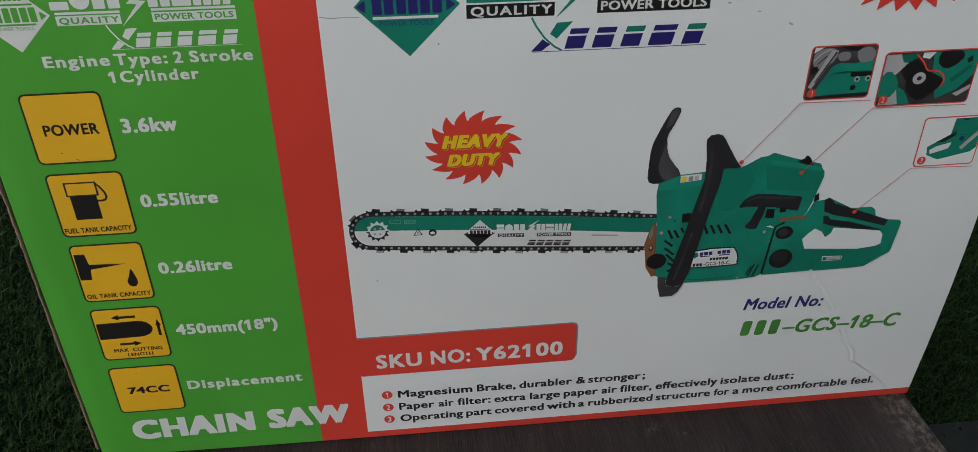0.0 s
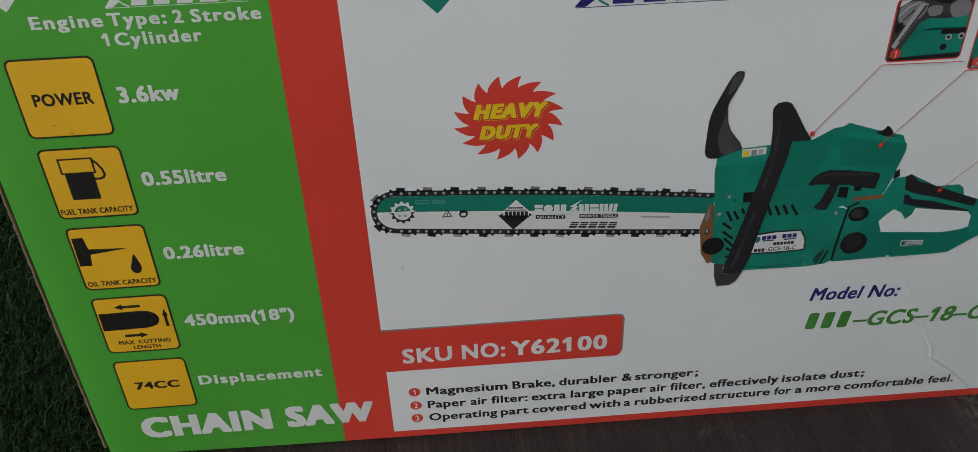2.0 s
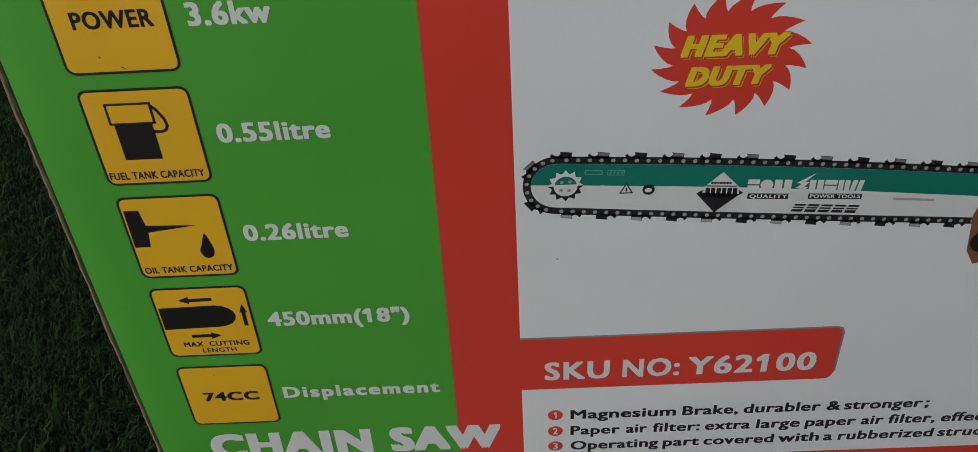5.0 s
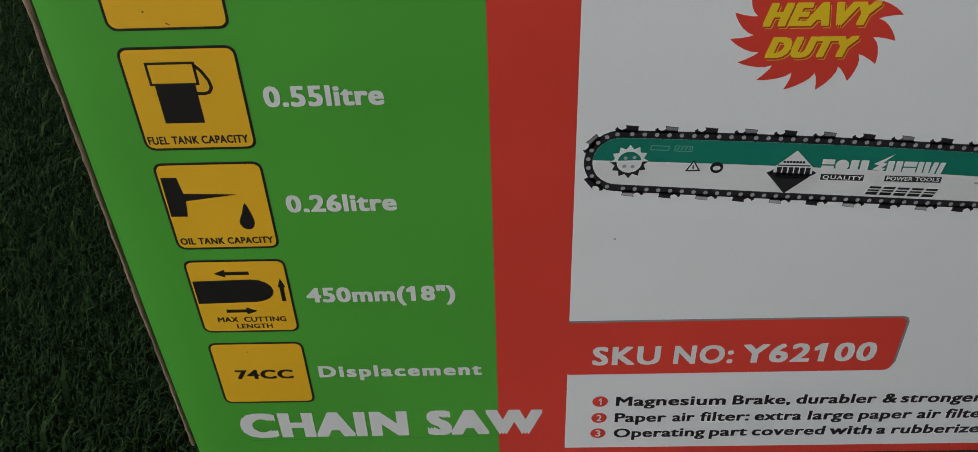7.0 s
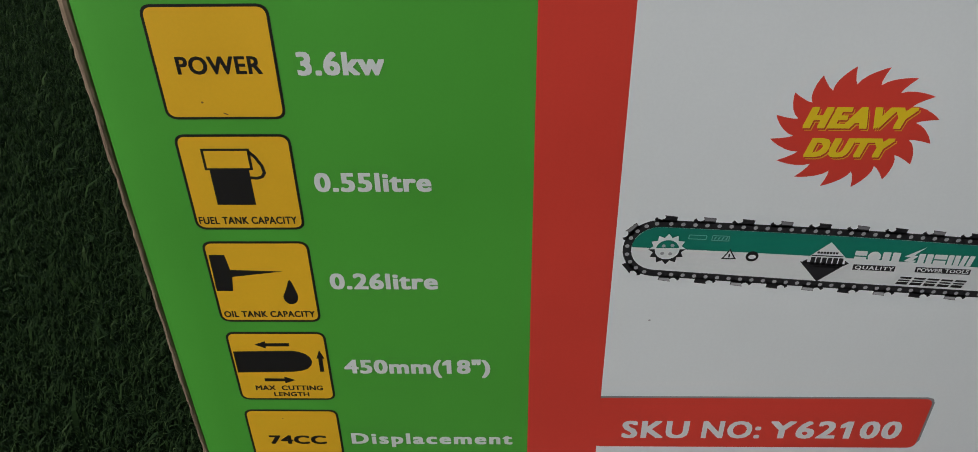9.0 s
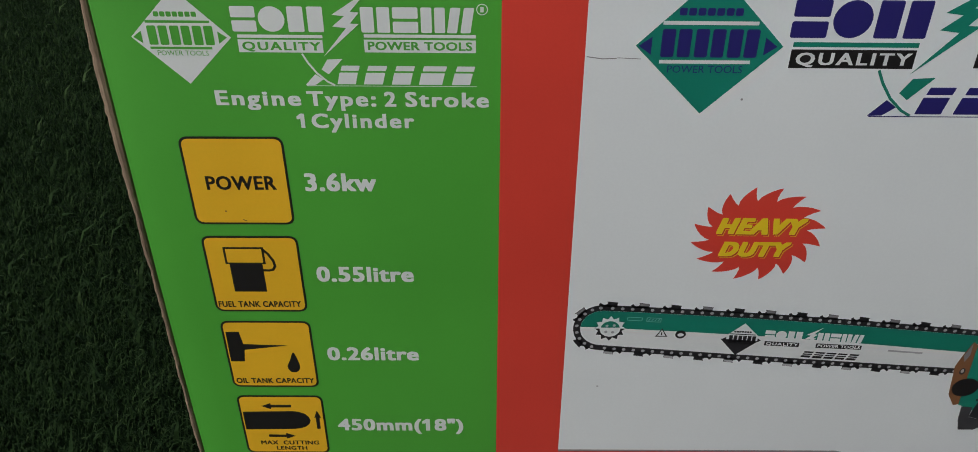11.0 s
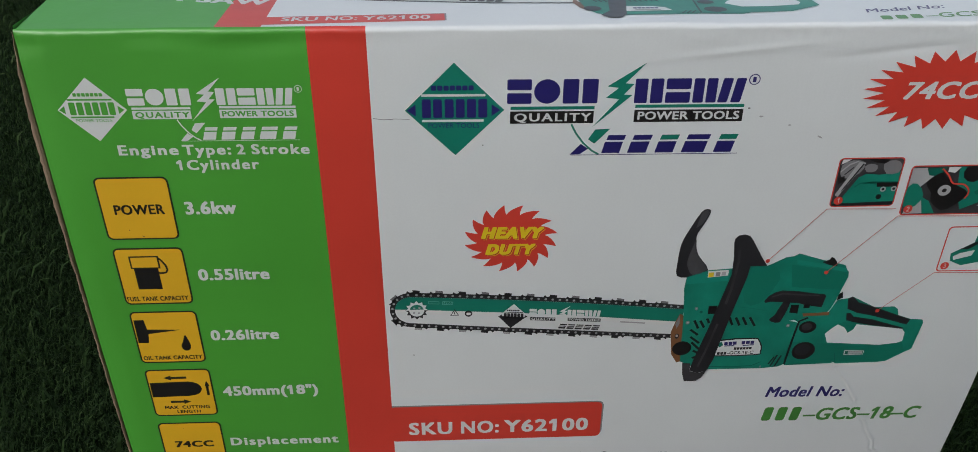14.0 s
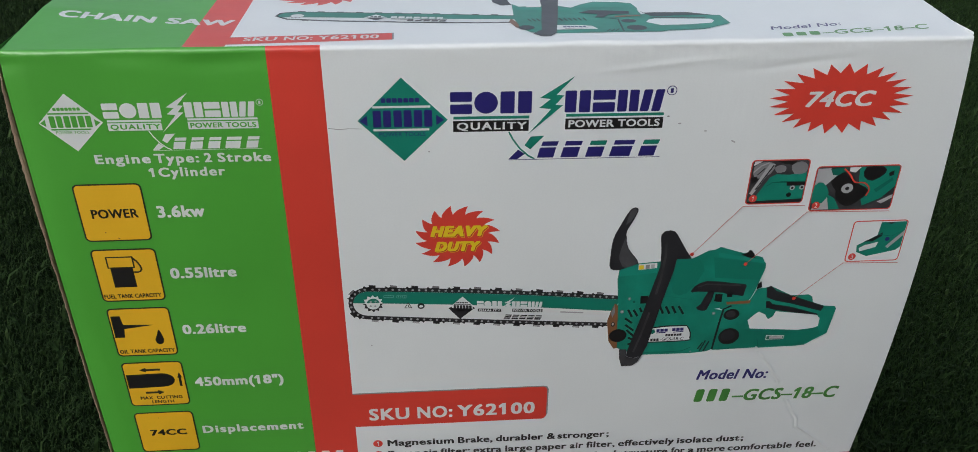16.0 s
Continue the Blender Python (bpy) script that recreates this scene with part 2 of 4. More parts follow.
def swell(u, v):
    """How far the front panel stands proud of its plane, in millimetres."""
    d = 0.0
    if v > 304:
        d += math.exp(-((v - 313.5) / 3.2) ** 2) * (0.40 * noise.noise((u * 0.16, v * 0.12, 3.0)) + 0.2 * noise.noise((u * 0.4, v * 0.3, 6.0)))
    if v > 292:
        d += math.exp(-((v - 310) / 6.0) ** 2) * 1.3 * noise.noise((u * 0.024, v * 0.05, 9.0))
        if u > 300:
            d += 0.45 * math.exp(-((v - 304 - 0.10 * (u - 350)) / 1.9) ** 2) * math.exp(-((u - 345) / 32) ** 2)
            d -= 0.45 * math.exp(-((v - 303 - 0.12 * (u - 425)) / 2.2) ** 2) * math.exp(-((u - 425) / 30) ** 2)
    if 430 < u < 512 and v < 106:
        gap = 99.0
        wob = 0.5 * noise.noise((u * 0.2, v * 0.2, 4.0))
        for (a, b), (c, e) in zip(CREASE, CREASE[1:]):
            s = min(1, max(0, ((u - a) * (c - a) + (v - b) * (e - b)) / ((c - a) ** 2 + (e - b) ** 2)))
            far = math.hypot(u - a - s * (c - a), v - b - s * (e - b))
            if far < abs(gap):
                gap = math.copysign(far, (u - a) * (b - e) + (v - b) * (c - a))
        gap += wob
        if abs(gap) < 8:
            ridge = 0.85 * math.exp(-abs(gap) / 0.7) - 0.5 * math.exp(-((gap + 1.6) / 1.0) ** 2)
            print_gap = 0.3 if 57 < v < 73 else 1.0
            d += ridge * print_gap * max(0.15, 0.8 + 0.9 * noise.noise((u * 0.11, v * 0.11, 2.0)))
    d -= 1.5 * math.exp(-((u - 97.6) / 3.2) ** 2 - ((v - 203.6) / 1.0) ** 2)
    if u < 11:
        d -= 0.9 * ((11 - u) / 11) ** 1.6
    if u > W_BOX - 8:
        d -= 0.25 * min(1, (u - W_BOX + 8) / 16) ** 2
    return d


def settle(u, v):
    """How far the lower print sits above its even spacing, where the board is pressed together on its foot."""
    east = min(1, max(0, (u - 130) / 35))
    return 1.7 * ((1 - east) * max(0, (105 - v) / 105) + east * max(0, (50 - v) / 50))


def front(u, v, layer=0.0):
    """Print millimetres on the front panel to space; past the height it bends over the top fold."""
    proud = swell(u, min(v, H_BOX)) + layer * 0.065
    if v <= H_BOX:
        return Vector((u, -proud, v + settle(u, v))) / 1000
    a = min(1.0, (v - H_BOX) / (BEND * math.pi / 2)) * math.pi / 2
    sag = 0.8 * noise.noise((u * 0.018, 1.0, 5.0))
    r = BEND + proud * math.cos(a)
    return Vector((u, BEND - r * math.cos(a), H_BOX + (BEND + sag) * math.sin(a))) / 1000


def lift(u, y):
    """How far the top panel pillows up towards its two ends."""
    ends = 5.2 * max(0, 1 - u / 95) ** 1.2 + 4.8 * max(0, (u - 425) / 97) ** 1.2
    return ends * min(1, y / 62) + 0.8 * noise.noise((u * 0.018, 1.0, 5.0)) * max(0, 1 - y / 6) + 0.1 * noise.noise((u * 0.015, y * 0.02, 7.0)) * min(1, y / 25)


def top(u, y, layer=0.0):
    return Vector((u, BEND + y, H_BOX + BEND + lift(u, y) + layer * 0.05)) / 1000


box = thing("chainsaw_carton", "printed green, red and white carton standing on the low table", "box")


def sheet(us, vs, place, choose):
    """A grid of faces over us and vs; choose gives each face's material."""
    bm = bmesh.new()
    rows = [[bm.verts.new(place(u, v)) for u in us] for v in vs]
    for j in range(len(vs) - 1):
        for i in range(len(us) - 1):
            f = bm.faces.new((rows[j][i], rows[j][i + 1], rows[j + 1][i + 1], rows[j + 1][i]))
            f.material_index = choose((us[i] + us[i + 1]) / 2, (vs[j] + vs[j + 1]) / 2)
            f.smooth = True
    return bm


def spaced(lo, hi, step):
    n = max(1, round((hi - lo) / step))
    return [lo + (hi - lo) * i / n for i in range(n)]


def front_cell(u, v):
    """Front panel cells: stretched so that the outline bows out on one side and the stripe leans."""
    left, right = edge_l(v), edge_r(v)
    if u < 20:
        u2 = left + (20 - left) * u / 20
    elif u > 500:
        u2 = 500 + (right - 500) * (u - 500) / (W_BOX - 500)
    elif 100 < u <= 132.2:
        u2 = u + (1.1 + 0.003 * v) * (u - 100) / 32.2
    elif 132.2 < u <= 161.8:
        share = (u - 132.2) / 29.6
        u2 = u + (1.1 + 0.003 * v) * (1 - share) + (0.3 + 0.0014 * v) * share
    elif 161.8 < u < 200:
        u2 = u + (0.3 + 0.0014 * v) * (200 - u) / 38.2
    else:
        u2 = u
    if v < 12:
        v = foot(u) + (12 - foot(u)) * v / 12
    return front(u2, v)


US = spaced(0, 20, 1.3) + spaced(20, 132.2, 3) + spaced(132.2, 161.8, 2.5) + spaced(161.8, 430, 2.4) + spaced(430, 512, 0.5) + spaced(512, W_BOX, 1.5) + [W_BOX]
VS = spaced(0, 105, 0.55) + spaced(105, 290, 2.5) + spaced(290, H_BOX, 0.9) + spaced(H_BOX, H_BOX + BEND * 1.57, 0.7) + [H_BOX + BEND * 1.5708]
bm = sheet(US, VS, front_cell, lambda u, v: 1 if u < 132.2 else 2 if u < 161.8 or v < 3.6 else 0)
front_panel = part("front_panel", bm, [WHITE, GREEN, RED], box, "laminated card with green field, red stripe and white field")

TU = spaced(0, 91.2, 4) + spaced(91.2, 113.2, 4) + spaced(113.2, W_BOX, 5) + [W_BOX]
TV = spaced(0, 120, 3) + spaced(120, DEPTH - BEND, 9) + [DEPTH - BEND]
bm = sheet(TU, TV, top, lambda u, y: 1 if u < 91.2 else 2 if u < 113.2 else 0)
top_panel = part("top_panel", bm, [WHITE, GREEN, RED], box, "slightly pillowed glossy lid panel with smaller print")

# the other walls of the carton, behind the printed front
VW = spaced(0, 313, 8) + [314.5]
YW = spaced(2.5, DEPTH, 10) + [DEPTH]


def side(x_of, flip):
    bm = sheet(YW, VW, lambda y, v: Vector((x_of(v) / 1000, y / 1000, (v * 1.013 - 2.6 * (v < 4)) / 1000)), lambda y, v: 0)
    if flip:
        bmesh.ops.reverse_faces(bm, faces=bm.faces[:])
    return bm


part("side_panel", side(lambda v: edge_l(v), True), GREEN, box, "green end panel")
part("side_panel", side(lambda v: edge_r(v), False), WHITE, box, "white end panel")
part("back_panel", block((0.001, DEPTH / 1000 - 0.003, -0.0026), (W_BOX / 1000 - 0.001, DEPTH / 1000, 0.315), 0.001), WHITE, box)
part("bottom_panel", block((0.05, 0.003, -0.0028), (W_BOX / 1000 - 0.004, DEPTH / 1000 - 0.004, 0.0002), 0.0), CARD, box)

# end flap glued over the left end: its torn cut edge faces forward
bm = bmesh.new()
rings = []
for i in range(121):
    v = 5 + (315.5 - 5) * i / 120
    inner = edge_l(v) - 0.9 + 0.3 * noise.noise((v * 0.11, 2, 0))
    thick = 2.7 + 1.2 * math.exp(-((v - 250) / 40) ** 2) + 0.5 * noise.noise((v * 0.05, 5, 0)) + 0.5 * noise.noise((v * 0.3, 8, 0))
    thick *= min(1.0, 0.25 + (316 - v) / 32)
    y0 = 2.6 + 0.5 * noise.noise((v * 0.21, 1, 4))
    lip = inner - 0.9 - 0.3 * noise.noise((v * 0.4, 7, 2))
    ring = [(inner + 0.8, y0 + 6.0), (lip + 0.1, y0 + 5.2), (lip, y0 + 0.6), (inner - 0.55 * thick, y0 + 0.1 + 0.4 * noise.noise((v * 0.5, 3, 1))), (inner - 0.8 * thick, y0 + 0.2), (inner - thick, y0 + 0.8), (inner - thick, DEPTH - 2), (inner + 0.8, DEPTH - 2)]
    rings.append([bm.verts.new((x / 1000, y / 1000, v / 1000)) for x, y in ring])
for a, b in zip(rings, rings[1:]):
    for k in range(8):
        bm.faces.new((a[k], a[(k + 1) % 8], b[(k + 1) % 8], b[k]))
bm.faces.new(rings[0][::-1])
bm.faces.new(rings[-1])
bmesh.ops.recalc_face_normals(bm, faces=bm.faces[:])
part("end_flap", bm, CARD, box, "brown corrugated flap with a torn raw edge")

# ---- printing ----
TEXTS = []


def letters(s, u0, u1, v0, height, material, layer=2, bold=0.0, slant=0.0, fall=0.0, panel=None, name="printed_text", gap=1.0):
    """Books a line of lettering: from u0 to u1, baseline v0, capitals of that height; fall: the drop of the baseline along it."""
    TEXTS.append((s, u0, u1, v0, height, material, layer, bold, slant, fall, panel, name, gap))


def words_at(words, spans, v0, height, material, layer=2, bold=0.0, fall=0.0, **more):
    """Books words one by one, each with its own start and end along a baseline that drops by fall from the first to the last."""
    first, last = spans[0][0], spans[-1][1]
    for word, (a, b) in zip(words.split(), spans):
        drop = [fall * (u - first) / (last - first) for u in (a, b)]
        letters(word, a, b, v0 - drop[0], height, material, layer, bold, fall=drop[1] - drop[0], **more)


def set_letters():
    """Turns the booked lines into meshes; weight comes from copies shifted all round, each a hair above the last."""
    def typed(body, slant=0.0, spacing=1.0):
        cu = bpy.data.curves.new("lettering", "FONT")
        cu.body, cu.size, cu.resolution_u, cu.shear, cu.space_character = body, 1.0, 3, slant, spacing
        return new("lettering", cu)

    jobs = []
    capital, one = typed("H"), typed("1")
    for s, *rest in TEXTS:
        how = (rest[7], rest[11] + 2.2 * rest[6])
        jobs.append((typed(s, *how), [typed(s[:i + 1], *how) for i, c in enumerate(s) if c == "1"], rest))
    dg = bpy.context.evaluated_depsgraph_get()

    def flat(ob):
        me = bpy.data.meshes.new_from_object(ob.evaluated_get(dg))
        co = [tuple(v.co[:2]) for v in me.vertices]
        faces = [tuple(p.vertices) for p in me.polygons]
        bpy.data.meshes.remove(me)
        cu = ob.data
        bpy.data.objects.remove(ob)
        bpy.data.curves.remove(cu)
        return co, faces

    jobs = [(flat(ob), [max(x for x, y in flat(o)[0]) for o in ones], rest) for ob, ones, rest in jobs]
    cap = max(y for x, y in flat(capital)[0])
    bar = [x for x, y in flat(one)[0]]
    stem = max(bar) - min(bar)
    for (co, faces), ones, rest in jobs:
        u0, u1, v0, height, material, layer, bold, slant, fall, panel, name, gap = rest
        for edge in ones:
            n, x = len(co), edge - stem
            co += [(x + 0.01, cap), (x - slant * 0.14 - 0.15, cap - 0.15), (x - slant * 0.25 - 0.15, cap - 0.25), (x - slant * 0.14 + 0.01, cap - 0.14)]
            faces.append((n, n + 1, n + 2, n + 3))
        lo, hi = min(x for x, y in co) - bold, max(x for x, y in co) + bold
        k = (u1 - u0) / (hi - lo)
        place = top if panel is top_panel else front
        rounds = 1 if bold == 0 else 5 if bold < 0.02 else 9
        verts, polys = [], []
        for r in range(rounds):
            a = 2 * math.pi * r / max(1, rounds - 1) + math.pi / 4
            reach = bold / max(abs(math.cos(a)), abs(math.sin(a))) if r else 0
            dx, dy = reach * math.cos(a), 0.6 * reach * math.sin(a)
            start = len(verts)
            for x, y in co:
                share = (x + dx - lo) / (hi - lo)
                verts.append(place(u0 + (x + dx - lo) * k, v0 - fall * share + (y + dy + 0.6 * bold) / (cap + 1.2 * bold) * height, layer + 0.06 * r))
            polys += [tuple(start + n for n in f) for f in faces]
        me = bpy.data.meshes.new(name)
        me.from_pydata(verts, [], polys)
        me.materials.append(material)
        p = new(name, me)
        p.parent = panel or front_panel


def round_path(points, steps=4, closed=True):
    """A smooth closed line through the points."""
    n, out = len(points), []
    for i in range(n):
        p0, p1, p2, p3 = (Vector(points[(i + k) % n]) for k in (-1, 0, 1, 2))
        for s in range(steps):
            t = s / steps
            out.append(tuple(0.5 * (2 * p1 + (p2 - p0) * t + (2 * p0 - 5 * p1 + 4 * p2 - p3) * t * t + (3 * p1 - p0 - 3 * p2 + p3) * t ** 3)))
    return out


def shape(name, outlines, material, layer=1, panel=None, smooth=0):
    """Printed shapes: each outline in print millimetres, filled flat on the panel, is a part of its own."""
    place = top if panel is top_panel else front
    for points in outlines if isinstance(outlines[0][0], (tuple, list)) else [outlines]:
        if smooth:
            points = round_path(points, smooth)
        bm = bmesh.new()
        f = bm.faces.new([bm.verts.new(place(u, v, layer)) for u, v in points])
        f.normal_update()
        if (f.normal.y > 0 if place is front else f.normal.z < 0):
            f.normal_flip()
        bmesh.ops.triangulate(bm, faces=bm.faces[:])
        part(name, bm, material, panel or front_panel)


def rounded(u0, v0, u1, v1, r=2.0, lean=0.0, n=4):
    """Outline of a rounded rectangle; lean: how far its top is shifted to the right."""
    out = []
    for cx, cy, a0 in ((u1 - r, v1 - r, 0), (u0 + r, v1 - r, 90), (u0 + r, v0 + r, 180), (u1 - r, v0 + r, 270)):
        for i in range(n + 1):
            a = radians(a0 + 90 * i / n)
            y = cy + r * math.sin(a)
            out.append((cx + r * math.cos(a) + lean * (y - v0) / (v1 - v0), y))
    return out


def disc(u, v, a, b=None, n=24, turn=0.0):
    b = b or a
    c, s = math.cos(turn), math.sin(turn)
    return [(u + a * math.cos(t) * c - b * math.sin(t) * s, v + a * math.cos(t) * s + b * math.sin(t) * c) for t in (2 * math.pi * i / n for i in range(n))]


def line(points, w):
    """Outline of a stroke of width w along the points."""
    one, two = [], []
    for i, p in enumerate(points):
        a, b = Vector(points[max(0, i - 1)]), Vector(points[min(len(points) - 1, i + 1)])
        d = (b - a).normalized()
        nrm = Vector((-d.y, d.x)) * w / 2
        one.append(tuple(Vector(p) + nrm))
        two.append(tuple(Vector(p) - nrm))
    return one + two[::-1]


def burst(u, v, a, b, teeth, depth, turn=0.0):
    """A sun outline with straight teeth."""
    radii = [(t, 1.0 if t % 2 == 0 else 1 - depth) for t in range(2 * teeth)]
    return [(u + a * r * math.cos(turn + math.pi * t / teeth), v + b * r * math.sin(turn + math.pi * t / teeth)) for t, r in radii]


def blade(u, v, a, b, teeth, turn=0.0):
    """A circular saw blade's outline: each tooth has a long rounded back and an undercut face."""
    out = []
    for i in range(teeth):
        for share, r in ((0, 1.02), (0.15, 0.985), (0.35, 0.935), (0.6, 0.87), (0.82, 0.805), (0.98, 0.735), (1.03, 0.80), (1.03, 0.91)):
            t = turn + 2 * math.pi * (i + share) / teeth
            out.append((u + a * r * math.cos(t), v + b * r * math.sin(t)))
    return out


# yellow data tiles down the green field
def tile(u0, v0, u1, v1):
    shape("tile_border", rounded(u0, v0, u1, v1, 3.2), BLACK, 1)
    shape("tile", rounded(u0 + 0.9, v0 + 0.9, u1 - 0.9, v1 - 0.9, 2.5), YELLOW, 2)


tile(18.1, 202.6, 56.0, 240.1)
letters('POWER', 25.1, 51.1, 218.0, 5.8, BLACK, 3, 0.03, fall=-0.1)
letters('3.6kw', 61.7, 88.3, 217.5, 7.6, PAPER, 2, 0.04)
tile(18.5, 160.1, 56.0, 197.3)
shape('pump_window_frame', rounded(26.2, 184.0, 42.1, 192.1, 0.2), BLACK, 3)
shape('pump_window', rounded(27.1, 184.8, 41.2, 191.3, 0.2), YELLOW, 4)
shape('pump_body', rounded(27.7, 170.4, 40.7, 184.0, 0.2), BLACK, 3)
shape('pump_hose', line([(41.7, 190.9), (43.5, 188.9), (45.2, 185.6), (45.6, 183.0), (44.6, 181.4), (42.9, 180.9), (40.5, 181.1)], 1.1), BLACK, 3)
letters('FUEL TANK CAPACITY', 20.0, 53.6, 162.5, 3.0, BLACK, 3, 0.03, fall=-0.1)
letters('0.55litre', 61.5, 100.2, 175.5, 7.3, PAPER, 2, 0.04)
tile(18.6, 118.0, 56.1, 155.1)
shape('oil_can', [(20.2, 149.3), (25.7, 149.3), (26.6, 142.6), (45.3, 141.9), (26.7, 139.4), (25.8, 132.9), (19.9, 132.9)], BLACK, 3)
shape('oil_drop', [(47.0, 138.1), (48.5, 133.7), (49.1, 130.2), (48.2, 127.6), (46.3, 126.7), (44.5, 127.6), (43.7, 130.2), (45.2, 133.7)], BLACK, 3, smooth=3)
letters('OIL TANK CAPACITY', 20.4, 54.2, 120.4, 2.9, BLACK, 3, 0.03, fall=-0.1)
letters('0.26litre', 61.5, 100.3, 133.7, 7.2, PAPER, 2, 0.04)
tile(18.6, 76.0, 56.6, 112.9)
shape('cutting_bar', [(20.1, 102.9), (42.5, 103.4), (45.3, 102.9), (47.8, 101.6), (49.3, 99.8), (49.9, 97.6), (49.2, 95.4), (47.6, 93.6), (45.0, 92.5), (42.0, 92.0), (20.0, 91.5)], BLACK, 3)
shape('arrow', [(28.9, 106.5), (33.2, 108.3), (33.2, 107.2), (42.2, 107.3), (42.2, 105.7), (33.1, 105.6), (33.1, 104.5)], BLACK, 3)
shape('arrow', [(42.0, 87.4), (37.7, 85.6), (37.7, 86.7), (29.8, 86.6), (29.8, 88.3), (37.7, 88.2), (37.8, 89.3)], BLACK, 3)
shape('arrow', [(53.3, 103.7), (54.8, 99.2), (54.0, 99.2), (53.9, 92.1), (52.3, 92.1), (52.4, 99.2), (51.7, 99.2)], BLACK, 3)
letters('MAX  CUTTING', 25.5, 52.2, 81.7, 2.6, BLACK, 3, 0.03)
letters('LENGTH', 32.3, 46.3, 78.2, 2.4, BLACK, 3, 0.03)
letters('450mm(18")', 61.9, 118.6, 91.1, 7.4, PAPER, 2, 0.04)
tile(18.1, 34.4, 56.4, 70.2)
letters('74CC', 26.0, 49.8, 49.3, 5.2, BLACK, 3, 0.042)
letters('Displacement', 60.4, 127.3, 49.5, 6.6, PAPER, 2, 0.042, gap=1.12)
words_at('Engine Type: 2 Stroke', ((34.6, 64.4), (66.5, 90.6), (93.5, 97.6), (100.8, 130.0)), 252.4, 5.6, PAPER, 2, 0.036, fall=0.7, gap=1.12)
letters('1Cylinder', 62.0, 103.6, 243.6, 5.6, PAPER, 2, 0.036, fall=0.0, gap=1.12)
words_at('CHAIN SAW', ((21.4, 94.2), (102.5, 152.2)), 11.7, 15.8, PAPER, 2, 0.066, fall=-0.3)
shape('ruled_line', line([(24.6, 9.9), (129.6, 10.6)], 0.35), LEAF, 2)

# red banner and the notes below it
shape('banner_shadow', [(162.2, 76), (162.2, 79.2), (290.6, 79.0), (293.0, 78.2), (294.0, 75.6), (294.0, 54), (292.6, 51.0), (280, 60)], GREY, 1)
shape('banner', rounded(160.4, 49.4, 293.0, 78.2, 3.2), RED, 2)
words_at('SKU NO: Y62100', ((172.0, 199.2), (204.6, 228.4), (231.8, 285.0)), 54.8, 10.2, PAPER, 3, 0.035, fall=-0.2, gap=1.05)
NOTES = (("Magnesium Brake, durabler & stronger ;", 29.5, 0.7,
          ((183.0, 229.1), (231.9, 256.2), (258.5, 291.8), (294.5, 300.5), (302.1, 335.8), (337.0, 338.8))),
         ("Paper air filter: extra large paper air filter, effectively isolate dust ;", 18.9, 0.7,
          ((183.1, 205.0), (207.7, 217.1), (219.5, 240.4), (242.7, 262.6), (265.3, 284.5), (286.9, 309.0), (311.4, 321.1), (323.2, 343.9),
           (346.3, 387.0), (389.1, 415.2), (417.7, 435.2), (436.1, 438.0))),
         ("Operating part covered with a rubberized structure for a more comfortable feel.", 8.6, 0.3,
          ((183.2, 222.7), (224.7, 241.0), (243.0, 274.3), (276.3, 294.6), (296.6, 300.6), (303.1, 345.2), (347.3, 383.3), (385.8, 395.9),
           (398.4, 402.6), (405.1, 425.7), (427.8, 475.8), (478.4, 494.0))))
for k, (words, base, fall, spans) in enumerate(NOTES):
    words_at(words, spans, base, 5.9, BLACK, 2, 0.03, fall=fall)
    shape("note_dot", disc(176.4, base + 2.9, 3.3), RED, 1)
    letters(str(k + 1), 175.8 if k == 0 else 175.3, 177.0 if k == 0 else 177.5, base + 0.8, 4.2, PAPER, 2, 0.02)
letters('Model No:', 395.4, 445.6, 78.4, 8.4, NAVY, 2, 0.028, 0.25, fall=1.0)
for k in range(3):
    shape('model_mark', rounded(395.9 + 9.0 * k, 58.3 - 0.2 * k, 401.8 + 9.0 * k, 69.6 - 0.2 * k, 1.6, 1.6), LEAF, 2)
letters('–GCS–18–C', 422.9, 499.3, 58.0, 10.2, LEAF, 5, 0.03, 0.25, fall=0.7)

# saw-blade badge and the displacement burst
shape('blade_badge', blade(233.6, 198.3, 25.3, 21.1, 16, radians(8.5)), RED, 1)
for dv, du, mat, lay in ((-0.9, 0.75, YELLOW, 2), (-0.55, 0.45, BADGE_EDGE, 3), (0, 0, LEMON, 4)):
    letters('HEAVY', 217.3 + du, 251.8 + du, 198.9 + dv, 7.4, mat, lay, 0.072, 0.28, fall=0.4)
    letters('DUTY', 219.6 + du, 247.4 + du, 188.5 + dv, 6.9, mat, lay, 0.072, 0.28, fall=0.3)
shape('burst_badge', burst(452.2, 281.7, 42.2, 21.3, 25, 0.27, radians(3.4)), RED, 6)
letters('74CC', 431.9, 472.0, 277.2, 9.3, PAPER, 7, 0.034, 0.2)


